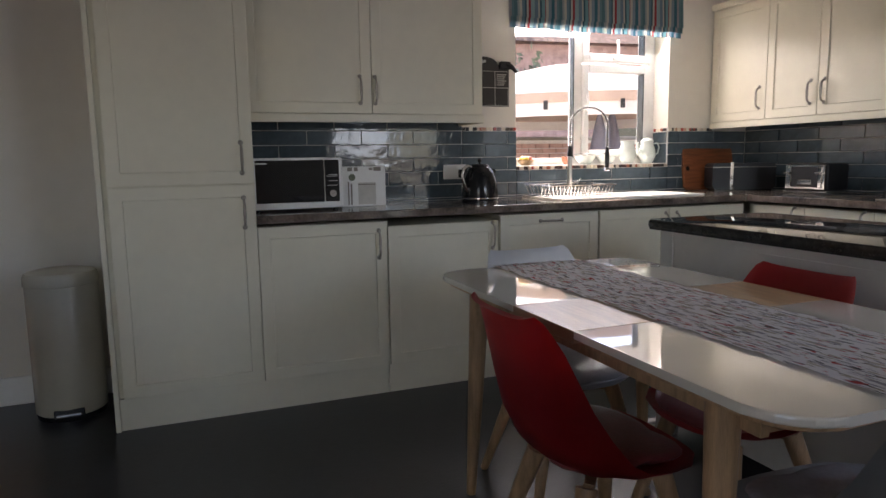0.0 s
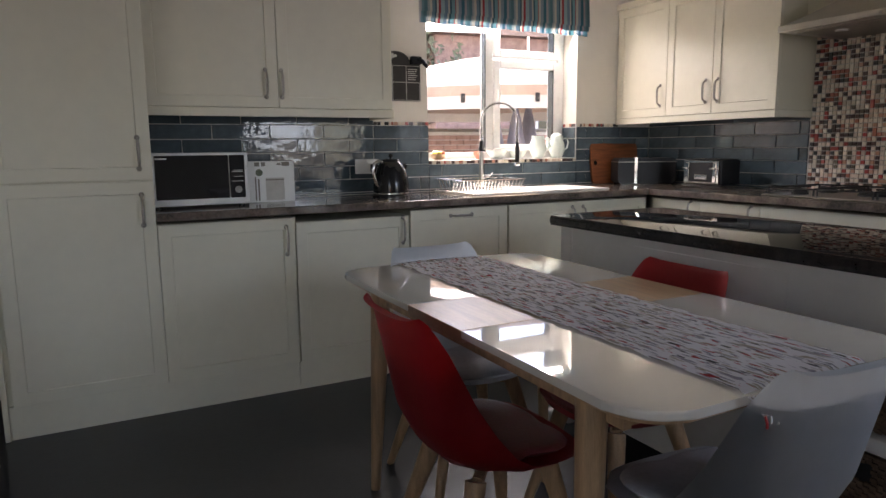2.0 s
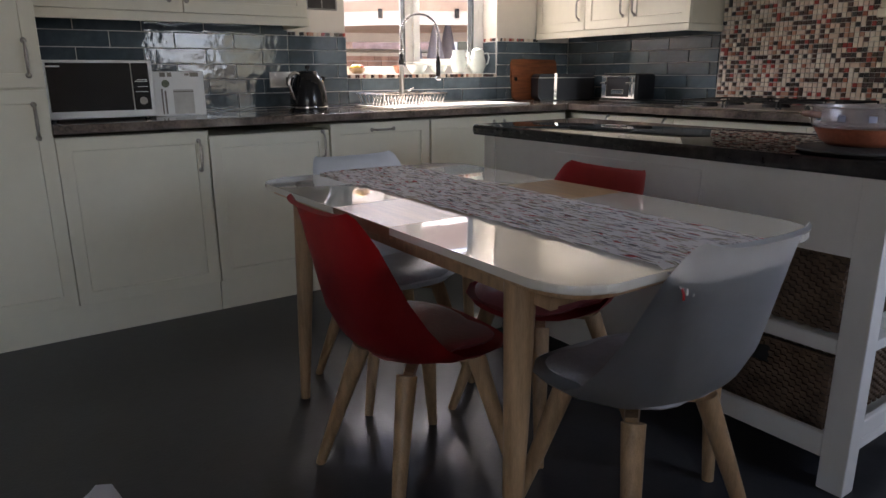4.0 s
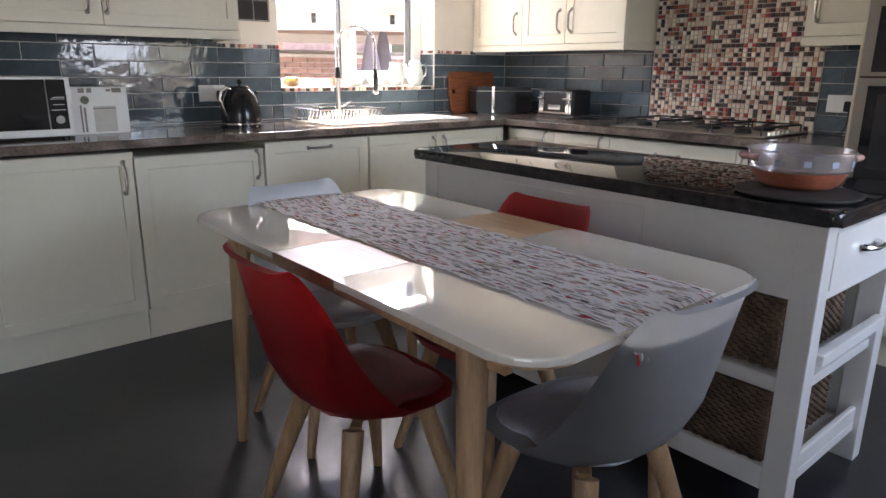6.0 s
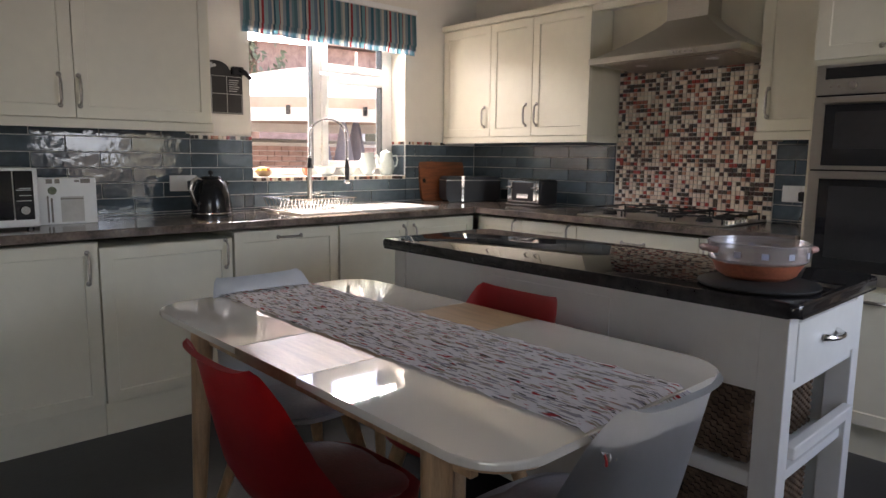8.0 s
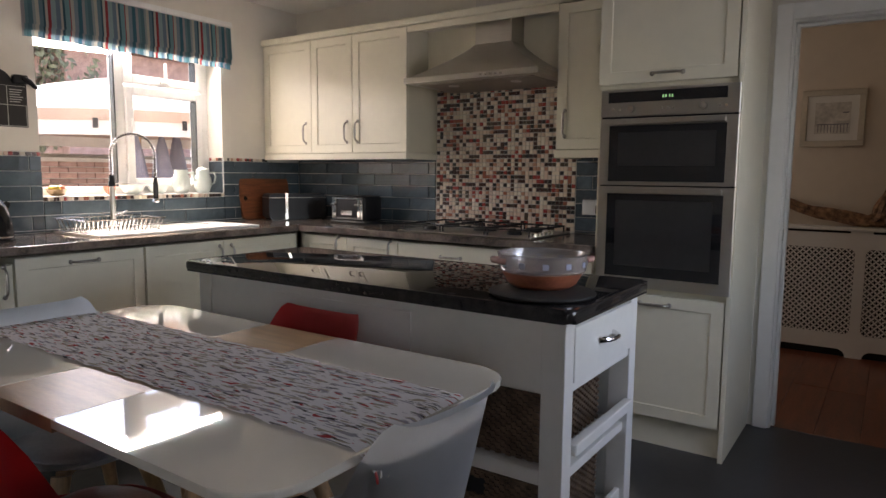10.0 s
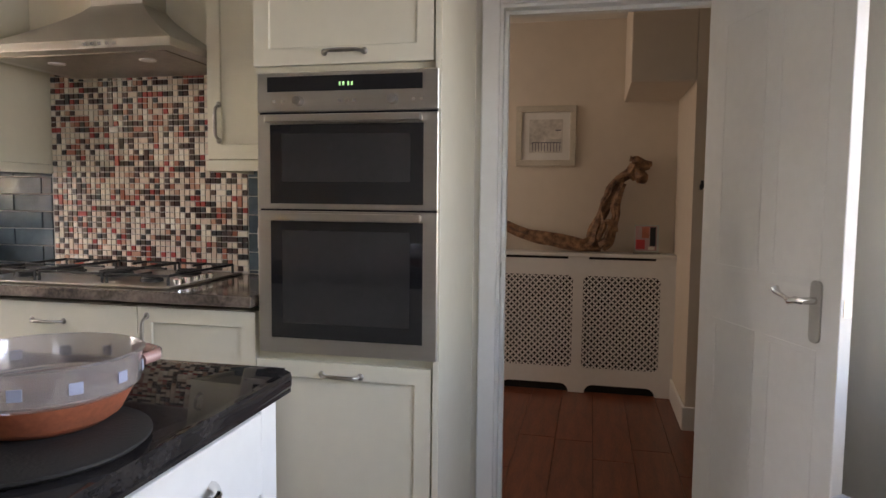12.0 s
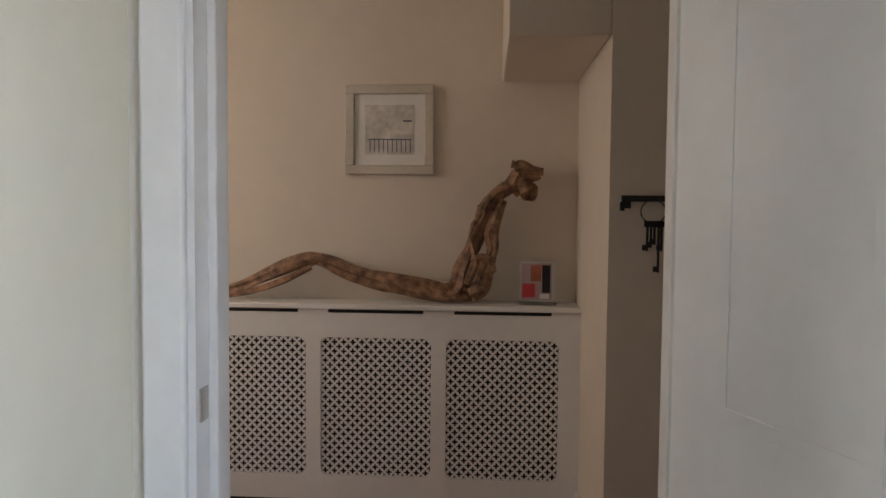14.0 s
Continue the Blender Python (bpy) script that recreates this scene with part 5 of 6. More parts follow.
cb = solo("cable", tube(bmesh.new(), [(0, 0, 0.12), (0.005, 0.01, 0.06), (0.0, 0.03, 0.02), (-0.02, 0.05, 0.003)], 0.003, 8), M_BLACK, "black television cable hanging to the sideboard", "cable", smooth=True, loc=(2.21, 0.16, 0.785))

car = thing("toy_car", (3.64, SOUTH - 0.09, 0.782), "dark teal toy car with chunky black wheels on the sill", "toy car", rz=10)
bm = boxes((-0.09, 0.09, -0.035, 0.035, 0.02, 0.055), (-0.05, 0.05, -0.03, 0.03, 0.055, 0.085), bev=0.008, seg=3)
part("body", bm, M_TEAL, car, smooth=True)
for sx in (-0.055, 0.055):
    for sy in (-0.042, 0.042):
        part("wheel", tube(bmesh.new(), [(sx, sy - 0.01, 0.024), (sx, sy + 0.01, 0.024)], 0.024, 20), M_BLACK, car, smooth=True)

# ---- hall ----
rc = thing("radiator_cover", (5.95, 0.85, 0), "white painted radiator cover with pierced quatrefoil panels", "radiator cover")
RX, Y_0, Y_1 = -0.085, -0.845, 1.25
panels = [(-0.751 + 0.5415 * k, -0.275 + 0.5415 * k) for k in range(4)]
bm = bmesh.new()
ys = [Y_0] + [v for p in panels for v in p] + [Y_1]
box(bm, RX, RX + 0.018, Y_0, Y_1, 0.765, 0.888)
for i in range(0, len(ys), 2):
    box(bm, RX, RX + 0.018, ys[i], ys[i + 1], 0.162, 0.765)
for p0, p1 in panels:
    for sy, ya in ((1, p0), (-1, p1)):
        for sz, za in ((1, 0.162), (-1, 0.765)):
            q = [(ya, za)] + [(ya + sy * 0.03 * (1 - math.sin(radians(t))), za + sz * 0.03 * (1 - math.cos(radians(t)))) for t in range(0, 91, 15)]
            prism(bm, q, "x", RX, RX + 0.018)
arches = [(-0.735 + 0.5415 * k, -0.295 + 0.5415 * k) for k in range(4)]
ys = [Y_0] + [v for p in arches for v in p] + [Y_1]
box(bm, RX, RX + 0.018, Y_0, Y_1, 0.055, 0.162)
for i in range(0, len(ys), 2):
    box(bm, RX, RX + 0.018, ys[i], ys[i + 1], 0.0, 0.055)
for p0, p1 in arches:
    for sy, ya in ((1, p0), (-1, p1)):
        q = [(ya, 0.055)] + [(ya + sy * 0.055 * (1 - math.cos(radians(t))), 0.055 * math.sin(radians(t))) for t in range(0, 91, 15)]
        prism(bm, q, "x", RX, RX + 0.018)
part("front_frame", bm, M_TRIM, rc)
part("side_panel", boxes((RX + 0.018, 0.085, Y_0, Y_0 + 0.018, 0.0, 0.888)), M_TRIM, rc)
part("shelf_top", boxes((RX - 0.018, 0.088, Y_0 - 0.008, Y_1, 0.889, 0.912), bev=0.005, seg=2), M_TRIM, rc)
# black sheet close behind the holes paints the cover's inner shade
part("shade_backing", boxes((RX + 0.030, RX + 0.034, Y_0 + 0.02, Y_1, 0.0, 0.88)), M_DARKGAP, rc)
for k in range(4):
    yc = -0.513 + 0.5415 * k
    # no cut here: black strips on the face carry the slots' shade
    part("top_slot", boxes((RX - 0.0015, RX, yc - 0.205, yc + 0.205, 0.873, 0.8885)), M_DARKGAP, rc)


def lattice(w, h, pitch):
    """One pierced sheet with cross-shaped holes set in a diamond grid."""
    bm = bmesh.new()
    n, m_ = round(w / pitch), round(h / pitch)
    ax, az = w / n / 2, h / m_ / 2

    def vert(cx, cz, u, v):
        y, z = cx + u * ax, cz + v * az
        return bm.verts.new((0.0, min(max(y, -w / 2), w / 2), min(max(z, -h / 2), h / 2)))
    for i in range(2 * n + 1):
        for j in range(2 * m_ + 1):
            if (i + j) % 2:
                continue
            cx, cz = -w / 2 + i * ax, -h / 2 + j * az
            for k in range(4):
                c, s_ = ((1, 0), (0, 1), (-1, 0), (0, -1))[k]
                c2, s2 = ((0, 1), (-1, 0), (0, -1), (1, 0))[k]

                def loc(p, q):
                    return vert(cx, cz, p * c + q * c2, p * s_ + q * s2)
                bm.faces.new((loc(1, 0), loc(0.5, 0.5), loc(0.235, 0.235), loc(0.66, 0.13)))
                bm.faces.new((loc(0.5, 0.5), loc(0, 1), loc(0.13, 0.66), loc(0.235, 0.235)))
                bm.faces.new((loc(1, 0), loc(0.66, 0.13), loc(0.66, -0.13)))
    bmesh.ops.remove_doubles(bm, verts=bm.verts, dist=0.0002)
    bmesh.ops.dissolve_degenerate(bm, edges=bm.edges, dist=0.0002)
    bmesh.ops.recalc_face_normals(bm, faces=bm.faces)
    bmesh.ops.solidify(bm, geom=bm.faces[:], thickness=0.003)
    return bm


lat = mesh_of("lattice", lattice(0.476, 0.603, 0.0395), M_TRIM)
for k in range(4):
    o = new("pierced_panel", lat)
    o.parent, o.location = rc, (RX + 0.008, -0.513 + 0.5415 * k, 0.4635)

pic = thing("framed_print", (6.04, 0.845, 1.672), "square silver-framed seaside print with a wide mount", "picture")
part("frame", boxes((-0.028, -0.002, -0.198, 0.198, 0.158, 0.198), (-0.028, -0.002, -0.198, 0.198, -0.198, -0.158), (-0.028, -0.002, -0.198, -0.158, -0.158, 0.158), (-0.028, -0.002, 0.158, 0.198, -0.158, 0.158), bev=0.004), material("silver_frame", (0.60, 0.55, 0.46), 0.45, 0.0), pic)
part("mount", boxes((-0.014, -0.010, -0.157, 0.157, -0.157, 0.157)), M_PAPER, pic)
part("print", boxes((-0.0165, -0.0145, -0.11, 0.11, -0.11, 0.11)), material("sea_print", (0.66, 0.63, 0.58), 0.7, var=0.15, scale=5), pic)
part("print_shore", boxes((-0.018, -0.0168, -0.108, 0.108, -0.085, -0.06), (-0.018, -0.0168, -0.108, 0.0, -0.055, -0.02), bev=0.0003), material("shore_print", (0.62, 0.60, 0.56), 0.7, var=0.1, scale=20), pic)
part("print_pier", boxes(*[(-0.0188, -0.0181, -0.095 + 0.02 * k, -0.091 + 0.02 * k, -0.10, -0.045) for k in range(10)], (-0.0188, -0.0181, -0.10, 0.095, -0.045, -0.040), (-0.0188, -0.0181, -0.10, -0.06, 0.035, 0.042)), material("ink", (0.12, 0.12, 0.16), 0.8), pic)


def bole(pts, rads, seed, n=18, amp=0.25):
    """A gnarled, grooved limb."""
    r_ = random.Random(seed)
    pts = [Vector(p) for p in pts]
    fine, fr = [], []
    steps = 7
    for i in range(len(pts) - 1):
        p0, p1, p2, p3 = pts[max(i - 1, 0)], pts[i], pts[i + 1], pts[min(i + 2, len(pts) - 1)]
        for k in range(steps):
            t = k / steps
            fine.append(0.5 * ((2 * p1) + (p2 - p0) * t + (2 * p0 - 5 * p1 + 4 * p2 - p3) * t * t + (3 * p1 - p0 - 3 * p2 + p3) * t ** 3))
            fr.append(rads[i] * (1 - t) + rads[i + 1] * t)
    fine.append(pts[-1])
    fr.append(rads[-1])
    bm = bmesh.new()
    rings, side = [], Vector((1, 0, 0))
    for i, p in enumerate(fine):
        d = (fine[min(i + 1, len(fine) - 1)] - fine[max(i - 1, 0)]).normalized()
        side = (side - d * side.dot(d)).normalized()
        up = d.cross(side)
        ring = []
        for k in range(n):
            a = 2 * math.pi * k / n
            g = 1 + amp * math.sin(3 * a + i * 0.16 + seed) * 0.6 + amp * math.sin(5 * a - i * 0.11 + 2 * seed) * 0.5 + amp * 0.5 * noise.noise(Vector((p.y * 9, p.z * 9, a)))
            ring.append(bm.verts.new(p + fr[i] * g * (math.cos(a) * side + math.sin(a) * up)))
        rings.append(ring)
    for a_, b_ in zip(rings, rings[1:]):
        for i in range(n):
            bm.faces.new((a_[i], a_[(i + 1) % n], b_[(i + 1) % n], b_[i]))
    bm.faces.new(rings[0])
    bm.faces.new(rings[-1])
    return bm


dw = thing("driftwood_sculpture", (5.96, 0.55, 0.912), "gnarled brown driftwood branch shaped like a rearing creature", "driftwood")


def dp(y, z, dx=0.0):
    return (dx, y - 0.55, z - 0.912)


part("trailing_limb", bole([dp(1.75, 0.93), dp(1.517, 0.965), dp(1.363, 1.03), dp(1.20, 1.095), dp(1.12, 1.09), dp(0.957, 1.03), dp(0.756, 0.985), dp(0.60, 0.957), dp(0.47, 0.957)], [0.015, 0.019, 0.024, 0.028, 0.028, 0.031, 0.036, 0.042, 0.036], 1, amp=0.42), M_DRIFT, dw, smooth=True)
part("lower_strand", bole([dp(1.60, 0.925, -0.02), dp(1.45, 0.95, -0.025), dp(1.30, 1.0, -0.02), dp(1.18, 1.06, -0.01)], [0.010, 0.014, 0.016, 0.012], 7, 10, 0.2), M_DRIFT, dw, smooth=True)
part("neck", bole([dp(0.60, 0.955), dp(0.535, 0.985), dp(0.515, 1.06), dp(0.480, 1.14), dp(0.455, 1.20), dp(0.430, 1.26), dp(0.405, 1.33), dp(0.350, 1.39), dp(0.300, 1.43), dp(0.275, 1.48)], [0.030, 0.040, 0.032, 0.026, 0.034, 0.030, 0.028, 0.028, 0.030, 0.028], 2, amp=0.40), M_DRIFT, dw, smooth=True)
part("twisted_strand", bole([dp(0.47, 0.955, -0.02), dp(0.43, 0.99, -0.03), dp(0.405, 1.07, -0.03), dp(0.380, 1.15, -0.02), dp(0.385, 1.22, -0.03), dp(0.37, 1.29, -0.03), dp(0.34, 1.36, -0.02)], [0.036, 0.034, 0.026, 0.022, 0.030, 0.024, 0.018], 5, 14, 0.38), M_DRIFT, dw, smooth=True)
part("back_strand", bole([dp(0.49, 1.00, -0.05), dp(0.455, 1.08, -0.05), dp(0.462, 1.13, -0.035), dp(0.475, 1.19, -0.025), dp(0.46, 1.25, -0.03), dp(0.43, 1.30, -0.035), dp(0.44, 1.34, -0.02)], [0.014, 0.019, 0.013, 0.012, 0.018, 0.016, 0.008], 9, 12, 0.35), M_DRIFT, dw, smooth=True)
part("cross_strand", bole([dp(0.475, 1.10, -0.045), dp(0.43, 1.115, -0.05), dp(0.395, 1.10, -0.045), dp(0.375, 1.05, -0.03)], [0.012, 0.017, 0.015, 0.010], 12, 12, 0.3), M_DRIFT, dw, smooth=True)
part("upper_strand", bole([dp(0.445, 1.29, -0.03), dp(0.41, 1.355, -0.04), dp(0.36, 1.405, -0.04), dp(0.30, 1.41, -0.03), dp(0.275, 1.38, -0.02)], [0.010, 0.014, 0.014, 0.014, 0.010], 14, 10, 0.3), M_DRIFT, dw, smooth=True)
part("head", bole([dp(0.292, 1.49), dp(0.262, 1.497), dp(0.215, 1.487), dp(0.168, 1.487)], [0.026, 0.034, 0.026, 0.014], 3, 14, 0.25), M_DRIFT, dw, smooth=True)
part("jaw", bole([dp(0.262, 1.46), dp(0.225, 1.455), dp(0.180, 1.462)], [0.026, 0.018, 0.010], 4, 12, 0.2), M_DRIFT, dw, smooth=True)
part("throat_knot", bole([dp(0.275, 1.45, -0.01), dp(0.235, 1.40, -0.01), dp(0.235, 1.36, -0.01)], [0.022, 0.045, 0.022], 6, 14, 0.15), M_DRIFT, dw, smooth=True)
part("ear_stub", bole([dp(0.30, 1.50), dp(0.297, 1.535)], [0.010, 0.004], 8, 8, 0.1), M_DRIFT, dw, smooth=True)

pb = thing("photo_block", (5.95, 0.187, 0.912), "clear acrylic photo block with pink and red pictures", "photo block")
part("back_plate", boxes((0.0, 0.006, -0.075, 0.075, 0.012, 0.185)), M_CERAMIC, pb)
part("photo", boxes((-0.0035, -0.0005, -0.062, 0.07, 0.02, 0.178)), material("pink_photo", (0.48, 0.22, 0.22), 0.3, second=(0.42, 0.36, 0.36), scale=14), pb)
for k, (y0, z0, y1, z1) in enumerate(((0.01, 0.03, 0.065, 0.09), (-0.055, 0.05, -0.02, 0.17), (-0.015, 0.10, 0.03, 0.17), (-0.05, 0.025, -0.01, 0.045))):
    part("photo_patch", boxes((-0.0052, -0.0038, y0, y1, z0, z1)), (M_SHELLR, M_BLACK, M_TERRA, M_PAPER)[k], pb)
part("stand", boxes((-0.03, 0.03, -0.08, 0.08, 0.0, 0.012), bev=0.002), M_GLASS, pb)

kh = thing("key_rack", (5.29, -0.11, 1.35), "dark iron key-shaped wall rack with a ring of old keys", "key rack")
part("key_bar", boxes((-0.03, -0.014, -0.10, 0.085, -0.010, 0.010), (-0.028, -0.016, 0.055, 0.09, -0.032, -0.010), (-0.028, -0.016, 0.075, 0.09, -0.04, -0.032), bev=0.002), M_IRON, kh)
part("wall_bracket", boxes((-0.014, 0.0, -0.08, -0.06, -0.008, 0.008), (-0.014, 0.0, 0.03, 0.05, -0.008, 0.008)), M_IRON, kh)
part("key_bow", tube(bmesh.new(), [(-0.022, -0.135 + 0.035 * math.cos(radians(t)), 0.03 * math.sin(radians(t))) for t in range(0, 361, 20)], 0.007, 8), M_IRON, kh, smooth=True)
part("ring", tube(bmesh.new(), [(-0.034, -0.015 + 0.04 * math.cos(radians(t)), -0.042 + 0.038 * math.sin(radians(t))) for t in range(0, 361, 20)], 0.0022, 6), M_IRON, kh, smooth=True)
for k, (dy, L) in enumerate(((0.018, 0.13), (0.006, 0.12), (-0.006, 0.11), (-0.02, 0.20), (-0.03, 0.13))):
    part("key", boxes((-0.038 + 0.003 * k, -0.034 + 0.003 * k, -0.019 + dy, -0.011 + dy, -0.07 - L + 0.03, -0.075), (-0.038 + 0.003 * k, -0.034 + 0.003 * k, -0.011 + dy, 0.001 + dy, -0.07 - L + 0.032, -0.07 - L + 0.05), (-0.038 + 0.003 * k, -0.034 + 0.003 * k, -0.026 + dy, -0.004 + dy, -0.092, -0.072), bev=0.001), M_IRON, kh)

# ---- far hallway ----
d2 = thing("door_2", (-1.995, 7.56, 0), "pale wood panel door, closed, in the far hallway", "door", kind="structure")
part("door_leaf", boxes((-0.39, 0.39, 0.0, 0.04, 0.005, 2.01)), M_PINE, d2)
for x0, x1 in ((-0.30, -0.04), (0.04, 0.30)):
    for z0, z1 in ((0.2, 0.85), (1.0, 1.85)):
        part("panel_moulding", boxes((x0, x1, -0.008, 0.0, z0, z0 + 0.02), (x0, x1, -0.008, 0.0, z1 - 0.02, z1), (x0, x0 + 0.02, -0.008, 0.0, z0 + 0.02, z1 - 0.02), (x1 - 0.02, x1, -0.008, 0.0, z0 + 0.02, z1 - 0.02)), M_PINE, d2)
lever(d2, 0.21, 0.0, 1.22, -1)
rc2 = thing("radiator_cover", (-2.15, 7.0, 0), "white radiator cover in the far hallway", "radiator cover")
part("body", boxes((-0.5, 0.385, 0.02, 0.2, 0.0, 0.83)), M_TRIM, rc2)
part("shelf_top", boxes((-0.52, 0.405, -0.01, 0.22, 0.83, 0.855), bev=0.004), M_TRIM, rc2)
o = new("pierced_panel", lat)
o.parent, o.location, o.rotation_euler = rc2, (0.10, 0.012, 0.45), (0, 0, radians(-90))
lp = thing("ceiling_lamp", (-1.60, 6.0, 2.16), "lit warm yellow drum shade hanging from the ceiling", "ceiling lamp")
part("shade", lathe(bmesh.new(), [(0.19, 0.0), (0.19, 0.14), (0.186, 0.14), (0.186, 0.0)], n=32), glow("lit_shade", (1.0, 0.72, 0.30), 0.6), lp, smooth=True)
part("cord", tube(bmesh.new(), [(0, 0, 0.10), (0, 0, 0.26)], 0.004, 8), M_WHITE, lp)
part("bulb", lathe(bmesh.new(), [(0.001, 0.03), (0.03, 0.05), (0.03, 0.09), (0.01, 0.11), (0.001, 0.11)], n=16), glow("bulb", (1.0, 0.85, 0.6), 1.2), lp, smooth=True)

# ---- outside ----
setting("ground", boxes((-150, 150, 4.52, 300, -0.2, -0.12), (-150, 150, -300, SOUTH - 0.32, -0.2, -0.12), (-150, -3.4, SOUTH - 0.32, 4.52, -0.2, -0.12), (6.6, 150, SOUTH - 0.32, 4.52, -0.2, -0.12)), M_CONCRETE, "pale stone patio and ground outside")
par = thing("parasol", (5.0, 7.8, -0.12), "large white garden parasol, open", "parasol")
bm = lathe(bmesh.new(), [(0.02, 2.43), (0.5, 2.38), (1.0, 2.27), (1.5, 2.10), (1.85, 1.94), (1.86, 1.70), (1.84, 1.70), (1.83, 1.93), (1.48, 2.08), (0.98, 2.25), (0.48, 2.36), (0.02, 2.41)], n=24)
part("canopy", bm, M_CANVAS, par, smooth=True)
part("border_stripe", lathe(bmesh.new(), [(1.862, 1.83), (1.868, 1.83), (1.868, 1.93), (1.862, 1.93)], n=24), material("tan_canvas", (0.50, 0.38, 0.30), 0.9), par, "tan stripe along the edge", smooth=True)
for a in (228, 237, 251):
    q = part("edge_tab", boxes((1.872, 1.88, -0.022, 0.022, 1.76, 1.85)), M_BLACK, par)
    q.rotation_euler = (0, 0, radians(a))
part("pole", cyl(bmesh.new(), 0, 0, 0.06, 2.4, 0.025), M_OAK, par, smooth=True)
part("base", cyl(bmesh.new(), 0, 0, 0, 0.06, 0.28), M_IRON, par, smooth=True)
for k in range(8):
    a = radians(45 * k + 10)
    part("rib", tube(bmesh.new(), [(0.03 * math.cos(a), 0.03 * math.sin(a), 2.38), (1.8 * math.cos(a), 1.8 * math.sin(a), 1.92)], 0.01, 6), M_OAK, par)
gh = thing("garden_house", (8.7, 11.5, -0.12), "red brick neighbouring building with white windows", "building", rz=-8)
part("wall", boxes((-2.5, 5.0, 0.0, 3.0, 0, 3.4)), M_BRICK, gh)
part("roof", prism(bmesh.new(), [(-0.3, 3.4), (3.3, 3.4), (1.5, 4.6)], "x", -2.8, 5.3), material("roof_tile", (0.16, 0.10, 0.08), 0.9, var=0.2, scale=10), gh)
for x0 in (-0.4, 2.3):
    wn2 = part("window", boxes((x0, x0 + 0.06, -0.02, 0.0, 1.5, 2.8), (x0 + 1.14, x0 + 1.2, -0.02, 0.0, 1.5, 2.8), (x0 + 0.06, x0 + 1.14, -0.02, 0.0, 2.74, 2.8), (x0 + 0.06, x0 + 1.14, -0.02, 0.0, 1.5, 1.56), (x0 + 0.57, x0 + 0.63, -0.02, 0.0, 1.56, 2.74)), M_UPVC, gh)
    part("pane", boxes((x0 + 0.06, x0 + 1.14, -0.008, -0.004, 1.56, 2.74)), M_BLACKGLASS, wn2)
gw = thing("garden_wall", (4.5, 9.6, -0.12), "low red brick garden wall behind the patio", "wall", rz=-6)
part("wall_core", boxes((-4.5, 5.5, 0.01, 0.21, 0, 1.55)), M_GROUT, gw)
for nm, loc, h in (("folded_umbrella", (4.45, 6.5, -0.12), 1.75), ("folded_umbrella", (4.15, 6.45, -0.12), 1.72), ("folded_umbrella", (4.75, 6.7, -0.12), 1.8)):
    fu = thing(nm, loc, "grey covered garden furniture standing upright", "covered furniture")
    part("cover", lathe(bmesh.new(), [(0.001, 0), (0.10, 0.0), (0.13, 0.5), (0.11, h * 0.75), (0.05, h * 0.93), (0.015, h), (0.001, h)], n=16), material("grey_cover", (0.16, 0.16, 0.20), 0.8), fu, smooth=True)
tr = thing("garden_tree", (5.7, 12.4, -0.12), "leafy green garden tree above the parasol", "tree")
part("trunk", bole([(0, 0, 0), (0.08, 0.05, 1.2), (0.0, 0.1, 2.4), (0.1, 0, 3.6)], [0.14, 0.11, 0.08, 0.04], 11, 12, 0.15), M_BARK, tr, smooth=True)
rl = random.Random(9)
for k in range(9):
    a = rl.uniform(0, 6.28)
    z = rl.uniform(1.8, 3.4)
    part("limb", tube(bmesh.new(), [(0.05, 0.05, z), (0.5 * math.cos(a), 0.5 * math.sin(a), z + 0.4), (1.1 * math.cos(a), 1.1 * math.sin(a), z + 0.7)], [0.035, 0.02, 0.008], 6), M_BARK, tr)
bm = bmesh.new()
for k in range(5200):
    a, rr, z = rl.uniform(0, 6.28), rl.random() ** 0.6, rl.uniform(-1, 1)
    R = 1.55 * math.sqrt(max(0.05, 1 - z * z)) * (0.8 + 0.35 * math.sin(3 * a + 4 * z))
    c = Vector((R * rr * math.cos(a), R * rr * math.sin(a), 3.2 + 1.5 * z))
    if noise.noise(c * 1.6) < -0.08:
        continue
    m4 = Matrix.Translation(c) @ Euler((rl.uniform(0, 6), rl.uniform(0, 6), rl.uniform(0, 6))).to_matrix().to_4x4()
    vs = [bm.verts.new(m4 @ Vector(p)) for p in ((-0.07, 0, 0), (0, 0.036, 0.009), (0.08, 0, 0), (0, -0.036, 0.009))]
    bm.faces.new(vs)
part("crown", bm, M_LEAF, tr, kind="stuff")

# ---- pieces ----


def piece(name, mesh, parent, loc, rot=None):
    o = new(name, mesh)
    o.parent, o.location = parent, loc
    if rot:
        o.rotation_euler = rot
    return o


_cache = {}


def block(key, sx, sy, sz, mat, bev):
    k = (key, round(sx, 4), round(sy, 4), round(sz, 4))
    if k not in _cache:
        _cache[k] = mesh_of(key, boxes((-sx / 2, sx / 2, -sy / 2, sy / 2, -sz / 2, sz / 2), bev=bev), mat)
    return _cache[k]


